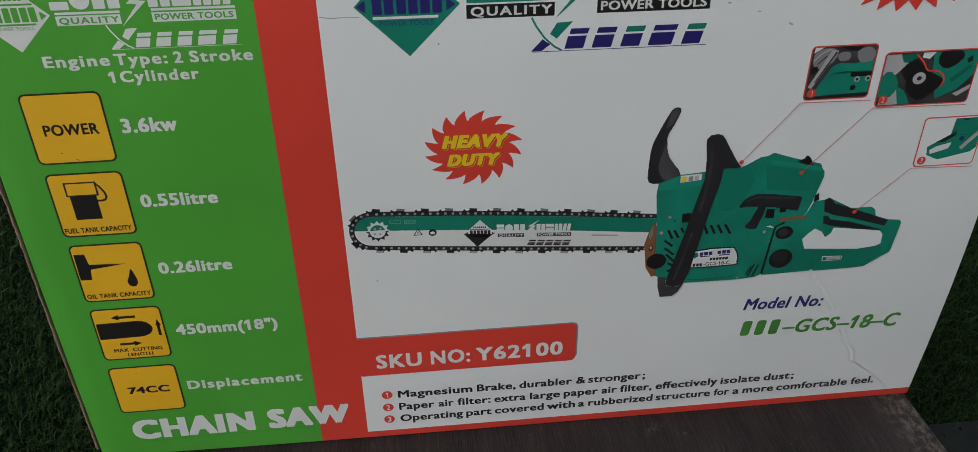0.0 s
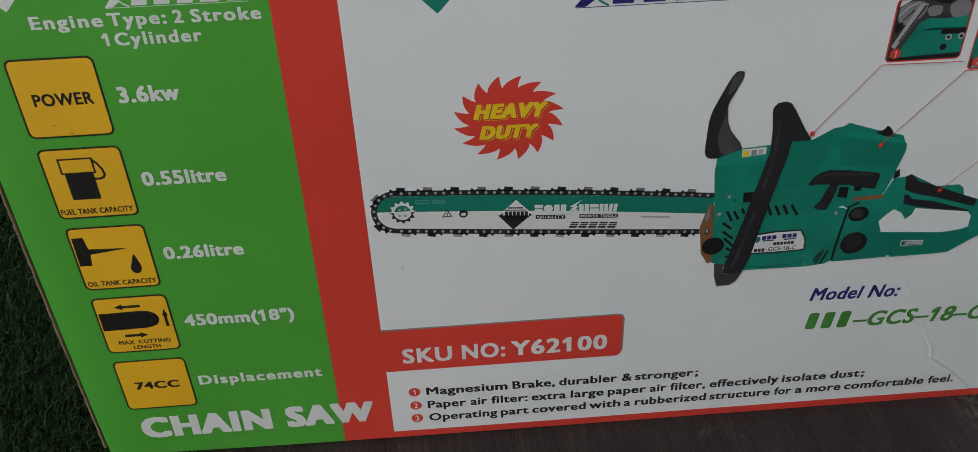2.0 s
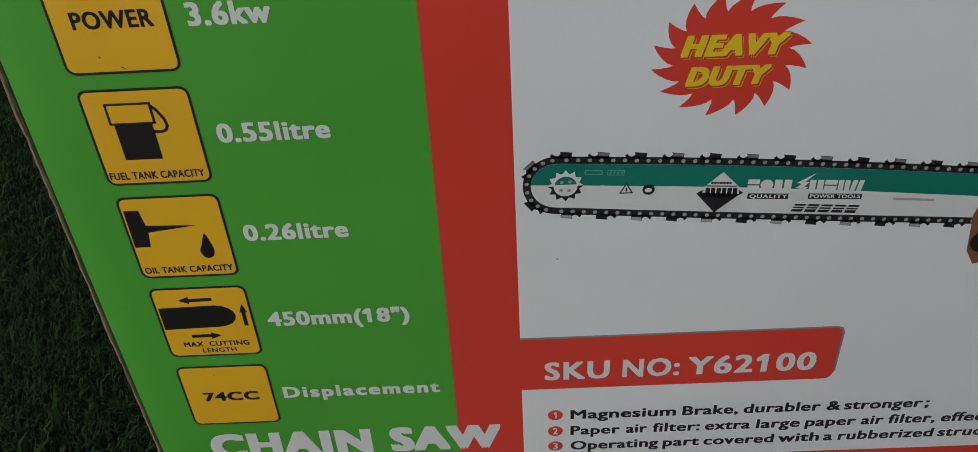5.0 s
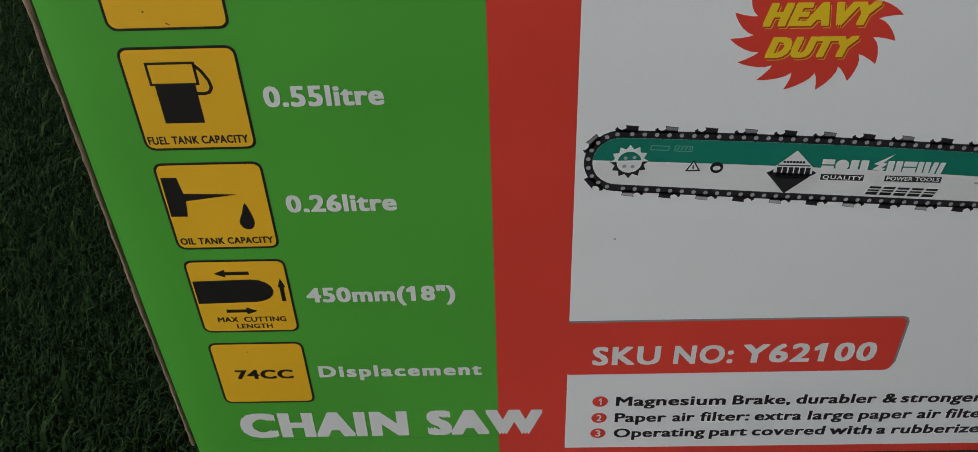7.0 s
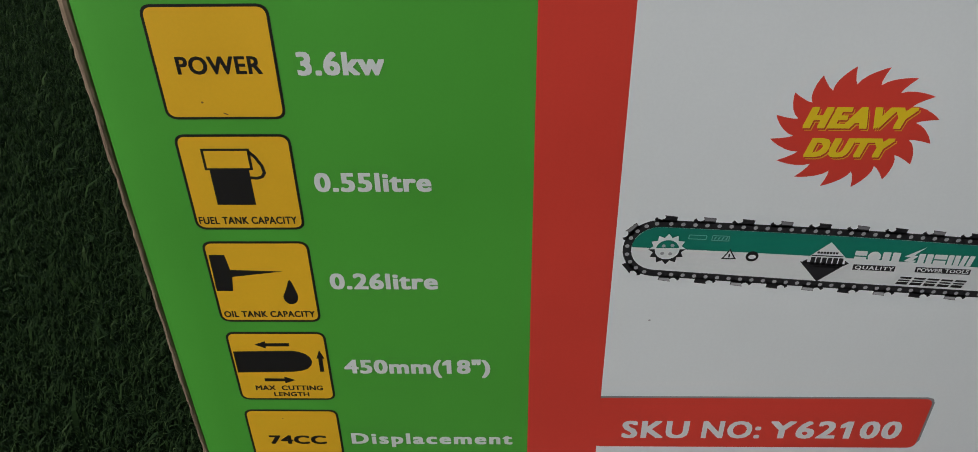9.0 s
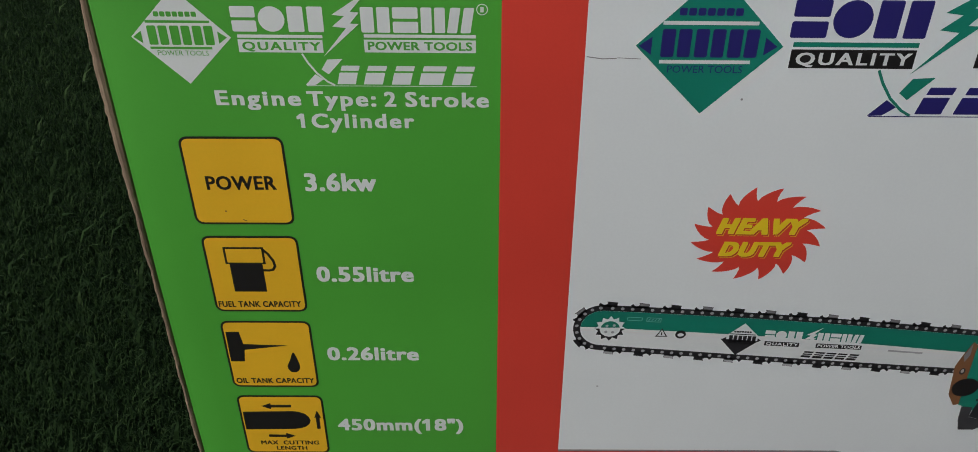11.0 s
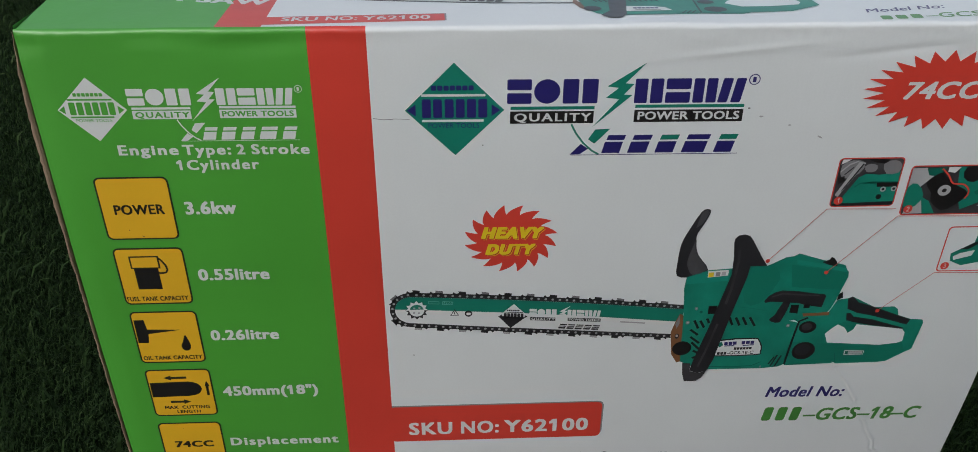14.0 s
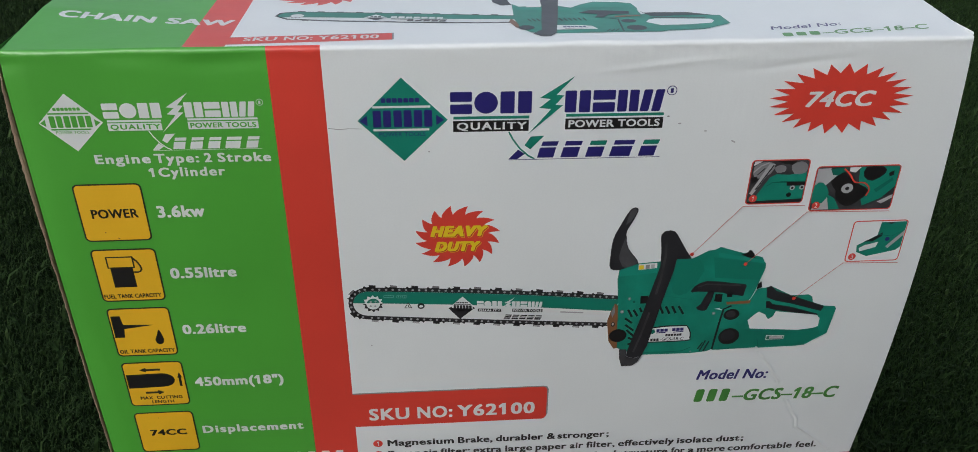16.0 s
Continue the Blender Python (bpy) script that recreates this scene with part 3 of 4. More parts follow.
def marks(form, x0, x1, y0, y1):
    """Plain blocks with the ink and width of one sign of the maker's word."""
    w, h = x1 - x0, y1 - y0

    def piece(a, b, c, d, lean=0.0, r=0.7):
        r = min(r, 0.3 * w * (c - a), 0.3 * h * (d - b))
        return rounded(x0 + w * a, y0 + h * b, x0 + w * c, y0 + h * d, r, lean * w, 3)

    return {"oval": [disc((x0 + x1) / 2, (y0 + y1) / 2, 0.47 * w, 0.5 * h)],
            "pair": [piece(0.0, 0.0, 0.45, 1.0), piece(0.56, 0.0, 1.0, 1.0)],
            "bars": [piece(0.0, 0.56, 1.0, 1.0), piece(0.0, 0.0, 1.0, 0.44)],
            "slants": [piece(0.0, 0.0, 0.36, 1.0, 0.14), piece(0.48, 0.0, 0.84, 1.0, 0.14)]}[form]


# ---- maker's emblem: plain shapes in its colours ----
def emblem(u, v, k, fall, colors, base=1, small=False):
    """u, v: the diamond's centre; k: scale; the diamond is 50 across."""
    body, field, word, rule, plate, plate_text, green = colors

    def at(points):
        return [(u + k * x, v + k * y - fall * k * x) for x, y in points]

    def box_at(x0, y0, x1, y1, r=0.4, lean=0.0):
        return at(rounded(x0, y0, x1, y1, r, lean))

    shape("emblem_diamond", at([(-25, 0), (0, -25), (25, 0), (0, 25)]), body, base)
    shape("emblem_rule", [box_at(-16.5, 7.4, 15.5, 8.7, 0.1), box_at(-16.5, -6.3, 14.6, -5.0, 0.1)], rule, base + 1)
    shape("emblem_arrow", [at([(-24, 0), (-19.6, 3.2), (-19.6, -3.2)]), at([(23, 0), (18.6, 3.2), (18.6, -3.2)])], field, base + 1)
    for x0, x1, form in ((-16.4, -6.4, "pair"), (-5.0, 5.0, "pair"), (6.2, 16.4, "pair")):
        shape("emblem_block", [at(p) for p in marks(form, x0, x1, -4.0, 6.0)], field, base + 1)
    shape("emblem_block", [box_at(-11.5 + 3.1 * i, 10.6, -9.0 + 3.1 * i, 13.2, 0.5) for i in range(7)], field, base + 1)
    if not small:
        letters("POWER TOOLS", u - 13.4 * k, u + 12.4 * k, v - 9.6 * k + fall * 13 * k, 2.6 * k, field, base + 1, 0.0, fall=26 * k * fall)
    # word blocks with the bolt between them
    for x0, x1, form in ((26.4, 38.6, "bars"), (39.4, 53.4, "oval"), (54.4, 72.0, "pair"), (90.6, 105.0, "pair"), (106.4, 119.0, "bars"), (120.4, 132.4, "pair"), (133.2, 147.2, "slants")):
        shape("word_block", [at(p) for p in marks(form, x0, x1, 3.2, 16.2)], word, base)
    bolt = [(95.5, 24.6), (76.5, 12.2), (82.5, 11.4), (76.2, 6.2), (83.0, 5.4), (70.2, -9.8), (89.6, 7.6), (85.2, 7.8), (90.0, 13.4), (85.6, 13.8)]
    shape("bolt", at(bolt), green, base + 1)
    shape("plate_rule", [box_at(28.2, 0.0, 70.8, 1.7, 0.1), box_at(91.6, 0.6, 147.6, 2.3, 0.1)], green, base)
    shape("word_plate", [box_at(28.0, -7.6, 70.6, -0.9, 0.1), box_at(91.4, -7.2, 147.6, -0.5, 0.1)], plate, base)
    letters("QUALITY", u + 30.0 * k, u + 69.4 * k, v - 6.4 * k - fall * 30 * k, 4.4 * k, plate_text, base + 1, 0.03, fall=40 * k * fall, gap=1.15)
    letters("POWER TOOLS", u + 93.2 * k, u + 145.8 * k, v - 5.9 * k - fall * 93 * k, 4.4 * k, plate_text, base + 1, 0.03, fall=52 * k * fall)
    # the lower word: slanted plain blocks, a crossing stroke and an underline
    shape("cross_stroke", at(line([(59.5, -8.2), (62.0, -13.0), (66.0, -18.6), (71.0, -23.2), (74.6, -25.2)], 1.0)), green, base)
    shape("cross_foot", at([(59.4, -25.3), (65.0, -19.2), (69.0, -22.0), (64.6, -25.2)]), word, base)
    shape("cross_arm", at([(68.6, -16.6), (72.0, -11.2), (79.8, -10.8), (72.0, -19.2)]), green, base)
    for x0, x1, tip in ((76.0, 88.0, word), (89.6, 102.0, word), (104.0, 116.2, green), (118.0, 132.6, word), (135.0, 147.0, green)):
        shape("slant_block", [box_at(x0, -24.6, x1 - 2.6, -18.2, 0.3, 1.6)], word, base)
        shape("slant_tip", [box_at(x0 + 2.2, -17.2, x1 - 0.6, -14.4, 0.3, 0.9)], tip, base)
    shape("underline", at(line([(60.0, -25.6), (148.0, -25.4)], 0.35)), word, base)
    if not small:
        shape("mark_ring", at(disc(150.8, 15.4, 2.9)), word, base)
        shape("mark_core", at(disc(150.8, 15.4, 2.4)), GREEN if body is PAPER else WHITE, base + 1)
        shape("mark_bar", box_at(149.9, 14.0, 151.6, 16.8, 0.3), word, base + 2)


emblem(204.1, 274.4, 0.993, 0.006, (TEAL, NAVY, NAVY, PAPER, BLACK, PAPER, TEAL))
emblem(27.0, 277.1, 0.668, 0.006, (PAPER, GREEN, PAPER, GREEN, PAPER, GREEN, PAPER))

# ---- the printed chain saw ----
BAR_A, BAR_B, HALF = Vector((177.2, 151.9)), Vector((335.0, 139.0)), 12.1


def bar_at(s, d):
    """Along the guide bar: s from its nose centre in millimetres, d across it."""
    along = (BAR_B - BAR_A).normalized()
    across = Vector((-along.y, along.x))
    bow = 1.2 * math.sin(math.pi * min(1, max(0, s / 155)))
    return tuple(BAR_A + along * s + across * (d + bow * (1 if d > 0 else -0.2)))


LENGTH = (BAR_B - BAR_A).length


def bar_outline(h):
    pts = [bar_at(LENGTH * i / 12, h) for i in range(12, -1, -1)]
    pts += [bar_at(-h * math.sin(math.pi * i / 16), h * math.cos(math.pi * i / 16)) for i in range(1, 16)]
    pts += [bar_at(LENGTH * i / 12, -h) for i in range(13)]
    return pts


def rim_at(s, d):
    """A place on the chain: s along it from the nose's tip (lower run below zero), d out from the bar's axis."""
    arc = math.pi / 2 * HALF
    if abs(s) < arc:
        a = s / HALF
        return bar_at(-d * math.cos(a), d * math.sin(a))
    return bar_at(abs(s) - arc, d if s > 0 else -d)


def cutter(s, mat):
    """One chain cutter: a hooked tooth and its raker on the outside of the chain."""
    prof = [(-5.4, -0.5), (-5.9, 0.7), (-5.1, 1.5), (-4.7, 0.8), (-3.7, 0.3), (-2.8, 0.6), (-2.3, 1.2), (-2.7, 2.1), (1.7, 1.8), (1.6, 0.4), (2.3, -0.5)]
    shape("cutter_print", [rim_at(s + x, HALF + y - 0.2) for x, y in prof], CHARCOAL, 2)
    if mat is not CHARCOAL:
        shape("cutter_side", [rim_at(s + x, HALF + y - 0.2) for x, y in ((-2.1, 0.6), (-2.4, 1.9), (1.5, 1.65), (1.4, 0.6))], mat, 3)


shape("chain_band", bar_outline(HALF), CHARCOAL, 2)
shape("bar_lower", bar_outline(HALF - 2.9), PAPER, 3)
upper = [bar_at(LENGTH * i / 12, HALF - 2.9) for i in range(12, -1, -1)]
upper += [bar_at(-(HALF - 2.9) * math.sin(math.pi * i / 16), (HALF - 2.9) * math.cos(math.pi * i / 16)) for i in range(1, 9)]
upper += [bar_at(LENGTH * i / 12, 0.3 - i * 0.02) for i in range(0, 13)]
shape("bar_upper", upper, TEAL, 4)
for i in range(12):
    cutter(math.pi / 2 * HALF + 2.7 + 13.05 * i, (CHARCOAL, GREY)[i % 2])
    cutter(-math.pi / 2 * HALF - 4.2 - 12.9 * i, (SILVER, CHARCOAL)[i % 2])
cutter(8.5, GREY)
cutter(-9.0, CHARCOAL)
dots = [bar_at(2.6 + 4.1 * i, sgn * (HALF - 1.4)) for i in range(38) for sgn in (1, -1)]
dots += [bar_at(-(HALF - 1.4) * math.sin(radians(a)), (HALF - 1.4) * math.cos(radians(a))) for a in range(12, 180, 19)]
shape("rivet_prints", [disc(x, y, 0.78, n=8) for x, y in dots], SILVER, 4)
gear = bar_at(3.2, 0.1)
shape("gear_print", burst(*gear, 6.6, 6.6, 12, 0.24), CHARCOAL, 5)
shape("gear_print", [p for p in burst(*gear, 6.6, 6.6, 12, 0.24) if p[1] > gear[1] - 0.4], PAPER, 6)
shape("gear_core", disc(*gear, 4.3), PAPER, 7)
shape("gear_core", [p for p in disc(*gear, 4.0, n=40) if p[1] > gear[1]], TEAL, 8)
for dx, dy in ((-1.4, 1.6), (1.6, 1.8), (-1.6, -1.6), (1.2, -1.8)):
    shape("gear_hole", disc(gear[0] + dx, gear[1] + dy, 0.7, n=8), SILVER, 9)
shape("bar_hole", disc(*bar_at(16.4, 0), 1.0, n=10), PAPER, 6)
w = bar_at(25.0, -0.6)
shape("warning_print", [(w[0] - 2.6, w[1] - 1.6), (w[0] + 2.6, w[1] - 1.6), (w[0], w[1] + 2.9)], BLACK, 6)
shape("warning_print", [(w[0] - 1.8, w[1] - 1.1), (w[0] + 1.8, w[1] - 1.1), (w[0], w[1] + 2.0)], PAPER, 7)
shape("warning_mark", rounded(w[0] - 0.25, w[1] - 0.7, w[0] + 0.25, w[1] + 0.9, 0.1), BLACK, 8)
w = bar_at(33.0, -0.3)
shape('glove_print', disc(*w, 2.2), BLACK, 6)
shape("glove_print", disc(w[0], w[1] - 0.2, 1.3, 0.9), PAPER, 7)
for a, b, low, high in ((9.6, 15.6, 5.0, 6.6), (17.6, 23.4, 4.8, 6.8)):
    shape("stamp_print", [line([bar_at(a, low), bar_at(b, low)], 0.3), line([bar_at(a, high), bar_at(b, high)], 0.3), line([bar_at(a, low), bar_at(a, high)], 0.3), line([bar_at(b, low), bar_at(b, high)], 0.3)], TEAL_PALE, 6)
shape("stamp_print", [line([bar_at(18.4 + 1.3 * i, 5.2), bar_at(18.9 + 1.3 * i, 6.4)], 0.4) for i in range(4)], TEAL_PALE, 6)
emblem(bar_at(59.2, -0.7)[0], bar_at(59.2, -0.7)[1], 0.345, 0.06, (PAPER, CHARCOAL, PAPER, BLACK, CHARCOAL, PAPER, PAPER), 6, True)
shape("emblem_half", [bar_at(50.0, -1.0), bar_at(58.2, -9.3), bar_at(66.2, -1.0)], CHARCOAL, 7)
for low, high in ((-8.0, -6.9), (-6.5, -5.9), (-5.4, -4.6)):
    shape("slant_print", [[bar_at(86 + 4.9 * i + (low + 8) * 0.3, low), bar_at(90 + 4.9 * i + (low + 8) * 0.3, low), bar_at(90 + 4.9 * i + (high + 8) * 0.3, high), bar_at(86 + 4.9 * i + (high + 8) * 0.3, high)] for i in range(5)], BLACK, 9)
shape("size_print", line([bar_at(122.0, -1.6), bar_at(137.0, -1.8)], 0.9), SILVER, 6)

# power head, back to front
shape('bracket_print', [(333.6, 145.1), (331.2, 138.1), (329.6, 131.6), (331.7, 115.1), (335.6, 108.5), (338.3, 109.2), (337.8, 122.8), (336.4, 142.9)], BRONZE, 5)
shape('bracket_bolt', disc(333.6, 128.6, 1.3, 1.9, n=12), CHARCOAL, 6)
shape('bracket_bolt', disc(333.5, 128.9, 0.7, 1.1, n=10), SILVER, 7)
shape('bracket_edge', [(333.6, 144.4), (331.6, 137.4), (332.8, 134.0), (334.1, 137.9)], GREY, 6)
shape('guard_print', [(340.2, 215.1), (342.3, 213.0), (339.3, 205.0), (336.8, 199.6), (336.6, 194.0), (338.9, 185.8), (346.0, 175.2), (337.3, 171.0), (328.6, 171.7), (327.8, 181.8), (328.6, 193.4), (331.9, 202.2), (336.9, 212.9)], CHARCOAL, 5, smooth=3)
shape('guard_shine', [(336.7, 195.7), (337.0, 191.7), (339.2, 185.2), (345.4, 175.9), (337.7, 172.2), (334.6, 176.0), (333.2, 181.5), (335.0, 190.1)], GUNMETAL, 6, smooth=2)
shape('guard_shine', [(337.4, 212.8), (340.3, 214.6), (341.8, 213.0), (340.0, 208.3), (338.5, 205.6), (335.4, 203.1)], GUNMETAL, 6)
shape('body_print', [(333.7, 163.4), (334.3, 170.7), (346.5, 175.2), (359.4, 176.1), (369.4, 177.6), (379.7, 177.4), (383.2, 179.2), (389.6, 182.9), (393.8, 183.5), (396.7, 185.1), (402.1, 184.0), (396.5, 185.3), (410.1, 180.9), (424.9, 176.8), (426.8, 173.1), (427.9, 172.1), (428.3, 168.4), (424.7, 152.8), (422.4, 145.4), (421.1, 143.6), (399.8, 138.0), (405.9, 136.3), (403.9, 128.4), (402.2, 105.0), (399.0, 103.2), (388.4, 102.2), (355.8, 102.5), (348.0, 103.9), (337.8, 109.0), (336.9, 122.9), (335.7, 144.3)], TEAL_PHOTO, 6)
shape('body_fold', [(334.3, 170.4), (346.6, 174.6), (358.9, 175.2), (358.3, 167.7), (334.6, 165.8)], TEAL_LIGHT, 7)
shape('body_fold', [(369.5, 177.1), (379.8, 176.8), (384.1, 177.4), (388.9, 168.0), (379.5, 151.2), (370.5, 151.9), (367.7, 167.1)], TEAL_DEEP, 7, smooth=2)
shape('body_fold', [(396.2, 181.3), (426.0, 174.6), (426.8, 173.1), (427.8, 171.8), (396.7, 178.3)], TEAL_LIGHT, 7)
shape('body_fold', [(393.6, 178.0), (426.6, 171.6), (425.7, 159.5), (396.5, 162.3)], TEAL_DEEP, 7)
shape('body_fold', line([(365.2, 149.7), (376.7, 147.6), (386.0, 145.6), (388.1, 140.3)], 0.5), TEAL_DEEP, 8)
shape('knob_print', [(411.0, 179.1), (414.9, 180.9), (415.7, 182.5), (417.2, 181.9), (419.2, 179.5), (420.3, 176.1), (415.8, 176.9)], BLACK, 8)
shape('rear_print', [(405.9, 136.3), (403.8, 125.7), (402.6, 104.3), (407.0, 104.2), (432.1, 104.9), (432.4, 107.1), (434.2, 104.5), (459.8, 104.9), (465.6, 105.4), (475.6, 112.2), (479.6, 114.6), (481.7, 134.5), (480.5, 136.6), (472.9, 137.4), (464.9, 140.4), (463.5, 144.9), (460.8, 146.8), (449.0, 146.7), (434.3, 154.6), (431.8, 153.5), (425.8, 152.7), (423.8, 147.9), (422.1, 143.9), (406.9, 141.5), (400.5, 140.1)], TEAL_PHOTO, 7)
shape('rear_shade', [(403.8, 122.1), (424.8, 120.4), (459.0, 117.6), (472.4, 120.0), (475.2, 113.6), (465.3, 106.4), (459.6, 105.7), (434.8, 105.8), (406.8, 105.4)], TEAL_DEEP, 8)
shape('rear_hole', [(423.2, 127.8), (426.4, 131.6), (429.8, 134.6), (435.0, 131.6), (440.6, 134.4), (469.7, 130.2), (472.1, 127.3), (472.3, 120.9), (469.0, 119.5), (458.8, 118.3), (425.8, 121.0)], WHITE, 9)
shape('tooth_print', [(429.7, 134.8), (434.2, 132.3), (436.9, 128.1), (439.8, 130.5), (441.2, 135.0), (434.8, 137.4)], TEAL, 10)
shape('grip_print', [(431.6, 153.3), (434.2, 154.8), (436.3, 153.0), (438.6, 150.5), (449.6, 146.6), (473.0, 137.1), (471.7, 133.2), (450.0, 140.2), (439.2, 142.9), (432.9, 145.9)], CHARCOAL, 9)
shape('grip_print', [(433.1, 142.7), (435.6, 142.8), (437.8, 140.1), (449.4, 137.9), (470.0, 131.0), (469.9, 130.0), (449.3, 133.6), (440.9, 135.5), (434.1, 136.8)], CHARCOAL, 9)
shape('catch_print', [(425.3, 156.7), (427.4, 158.3), (428.4, 154.0), (425.2, 152.5)], BLACK, 9)
shape('seam_print', line([(410.6, 140.1), (405.6, 137.6), (404.5, 128.4), (402.4, 105.0)], 1.3), BLACK, 9)
shape('seam_print', line([(432.1, 113.0), (433.9, 105.9)], 0.5), TEAL_DARK, 9)
shape('rib_print', [(406.6, 143.3), (422.7, 143.9), (422.4, 141.6), (407.2, 141.2)], BRONZE, 9)
shape('cap_print', disc(411.6, 133.1, 5.3, 4.4), BLACK, 9)
shape('cap_shine', disc(411.1, 133.4, 3.2, 2.7), INK_SHEEN, 10)
shape('cap_print', disc(412.5, 115.2, 7.1, 6.7), BLACK, 9)
shape('cap_shine', disc(411.8, 116.0, 4.9, 4.4), CHARCOAL, 10)
shape('lever_print', [(382.0, 152.9), (384.2, 156.6), (387.2, 158.8), (391.4, 160.2), (401.6, 159.3), (405.9, 158.5), (417.0, 156.8), (418.2, 155.5), (417.0, 147.4), (405.3, 149.9), (403.2, 150.7), (392.9, 151.8), (386.1, 152.3), (382.8, 151.6)], CHARCOAL, 9)
shape('lever_print', [(393.4, 151.7), (389.9, 142.7), (387.2, 139.7), (389.1, 137.6), (393.4, 137.0), (395.0, 139.7), (397.7, 151.1)], CHARCOAL, 9, smooth=2)
shape('lever_shine', line([(386.0, 155.8), (391.8, 157.9), (403.1, 156.8), (414.1, 156.1)], 1.0), INK_SHEEN, 10)
shape('switch_print', [(398.6, 149.8), (403.3, 149.7), (403.4, 143.3), (398.3, 144.2)], BLACK, 9)
shape('switch_mark', [(406.0, 149.8), (409.8, 149.9), (409.9, 147.0), (406.3, 147.0)], BLACK, 9)
shape('label_print', [(358.9, 125.0), (380.0, 126.0), (383.7, 124.9), (386.4, 119.6), (386.5, 114.5), (384.4, 112.8), (358.7, 112.6), (356.9, 115.8)], BLACK, 9, smooth=2)
shape('label_print', [(359.1, 124.1), (380.1, 125.2), (383.3, 124.1), (385.6, 119.4), (385.7, 115.1), (383.8, 113.6), (359.0, 113.4), (357.8, 116.0)], PAPER, 10, smooth=2)
shape('label_mark', [(358.8, 122.5), (361.3, 123.7), (362.5, 121.1), (360.2, 119.4)], TEAL, 11)
shape('label_mark', [(362.9, 123.4), (365.0, 123.5), (365.2, 121.2), (363.1, 121.1)], NAVY, 11)
shape('label_mark', [(365.5, 123.5), (367.7, 123.6), (367.9, 121.3), (365.7, 121.2)], NAVY, 11)
shape('label_mark', [(368.1, 123.6), (370.3, 123.7), (370.5, 121.3), (368.4, 121.3)], NAVY, 11)
shape('label_mark', [(373.4, 123.8), (375.6, 123.9), (375.8, 121.5), (373.6, 121.4)], NAVY, 11)
shape('label_mark', [(376.1, 123.9), (378.3, 124.0), (378.5, 121.6), (376.3, 121.5)], NAVY, 11)
shape('label_mark', [(378.7, 123.9), (380.9, 124.0), (381.1, 121.7), (379.0, 121.6)], NAVY, 11)
shape('label_mark', line([(363.2, 120.5), (369.3, 120.6)], 0.7), NAVY, 11)
shape('label_mark', line([(374.5, 120.6), (381.1, 120.9)], 0.7), NAVY, 11)
shape('label_mark', [(369.4, 119.2), (371.0, 119.2), (370.9, 117.4), (369.4, 117.4)], CHARCOAL, 11)
shape('label_mark', [(371.3, 119.2), (372.8, 119.2), (372.7, 117.4), (371.2, 117.4)], CHARCOAL, 11)
shape('label_mark', [(373.2, 119.2), (374.7, 119.2), (374.6, 117.5), (373.1, 117.4)], CHARCOAL, 11)
shape('label_mark', [(375.0, 119.2), (376.5, 119.2), (376.4, 117.5), (374.9, 117.5)], CHARCOAL, 11)
shape('label_mark', [(376.9, 119.2), (378.4, 119.3), (378.3, 117.5), (376.8, 117.5)], CHARCOAL, 11)
shape('label_mark', [(378.7, 119.3), (380.2, 119.3), (380.2, 117.5), (378.6, 117.5)], CHARCOAL, 11)
shape('label_mark', [(359.7, 115.8), (361.2, 115.9), (361.3, 113.8), (359.7, 113.8)], CHARCOAL, 11)
shape('label_mark', [(361.7, 115.8), (363.2, 115.9), (363.3, 113.8), (361.7, 113.8)], CHARCOAL, 11)
shape('label_mark', [(363.6, 115.8), (365.1, 115.9), (365.3, 113.8), (363.7, 113.8)], CHARCOAL, 11)
letters('-GCS-18-C', 366.0, 381.8, 113.9, 2.4, CHARCOAL, 11, 0.012)
shape('vent_print', line([(341.1, 133.3), (346.1, 129.2)], 1.5), BLACK, 9)
shape('vent_print', line([(341.7, 128.0), (347.6, 123.1)], 1.5), BLACK, 9)
shape('vent_print', line([(342.9, 123.8), (348.8, 117.8)], 1.5), BLACK, 9)
shape('vent_print', line([(344.5, 117.5), (348.1, 115.4)], 1.5), BLACK, 9)
shape('vent_print', line([(344.6, 111.8), (346.6, 112.5)], 1.5), BLACK, 9)
shape('vent_print', line([(342.6, 140.1), (345.6, 134.1)], 1.5), BLACK, 9)
shape('vent_print', line([(346.2, 139.8), (349.1, 134.6)], 1.5), BLACK, 9)
shape('vent_print', line([(350.0, 141.2), (351.7, 137.8)], 1.5), BLACK, 9)
shape('vent_print', line([(363.1, 141.9), (365.8, 135.9)], 1.5), BLACK, 9)
shape('vent_print', line([(367.1, 141.6), (370.1, 135.6)], 1.5), BLACK, 9)
shape('vent_print', line([(371.2, 141.6), (374.2, 135.8)], 1.5), BLACK, 9)
shape('vent_print', line([(375.4, 141.5), (379.4, 134.9)], 1.5), BLACK, 9)
shape('vent_print', line([(392.6, 105.5), (395.3, 111.0)], 1.0), BLACK, 9)
shape('vent_print', line([(394.1, 104.0), (397.1, 112.5)], 1.0), BLACK, 9)
shape('vent_print', line([(396.6, 103.4), (399.6, 112.0)], 1.0), BLACK, 9)
shape('vent_print', line([(355.6, 104.7), (369.2, 104.2), (382.1, 104.6), (387.6, 107.4)], 0.6), TEAL_DARK, 9)
shape('knob_print', disc(337.6, 119.4, 5.8, 5.3), BLACK, 9)
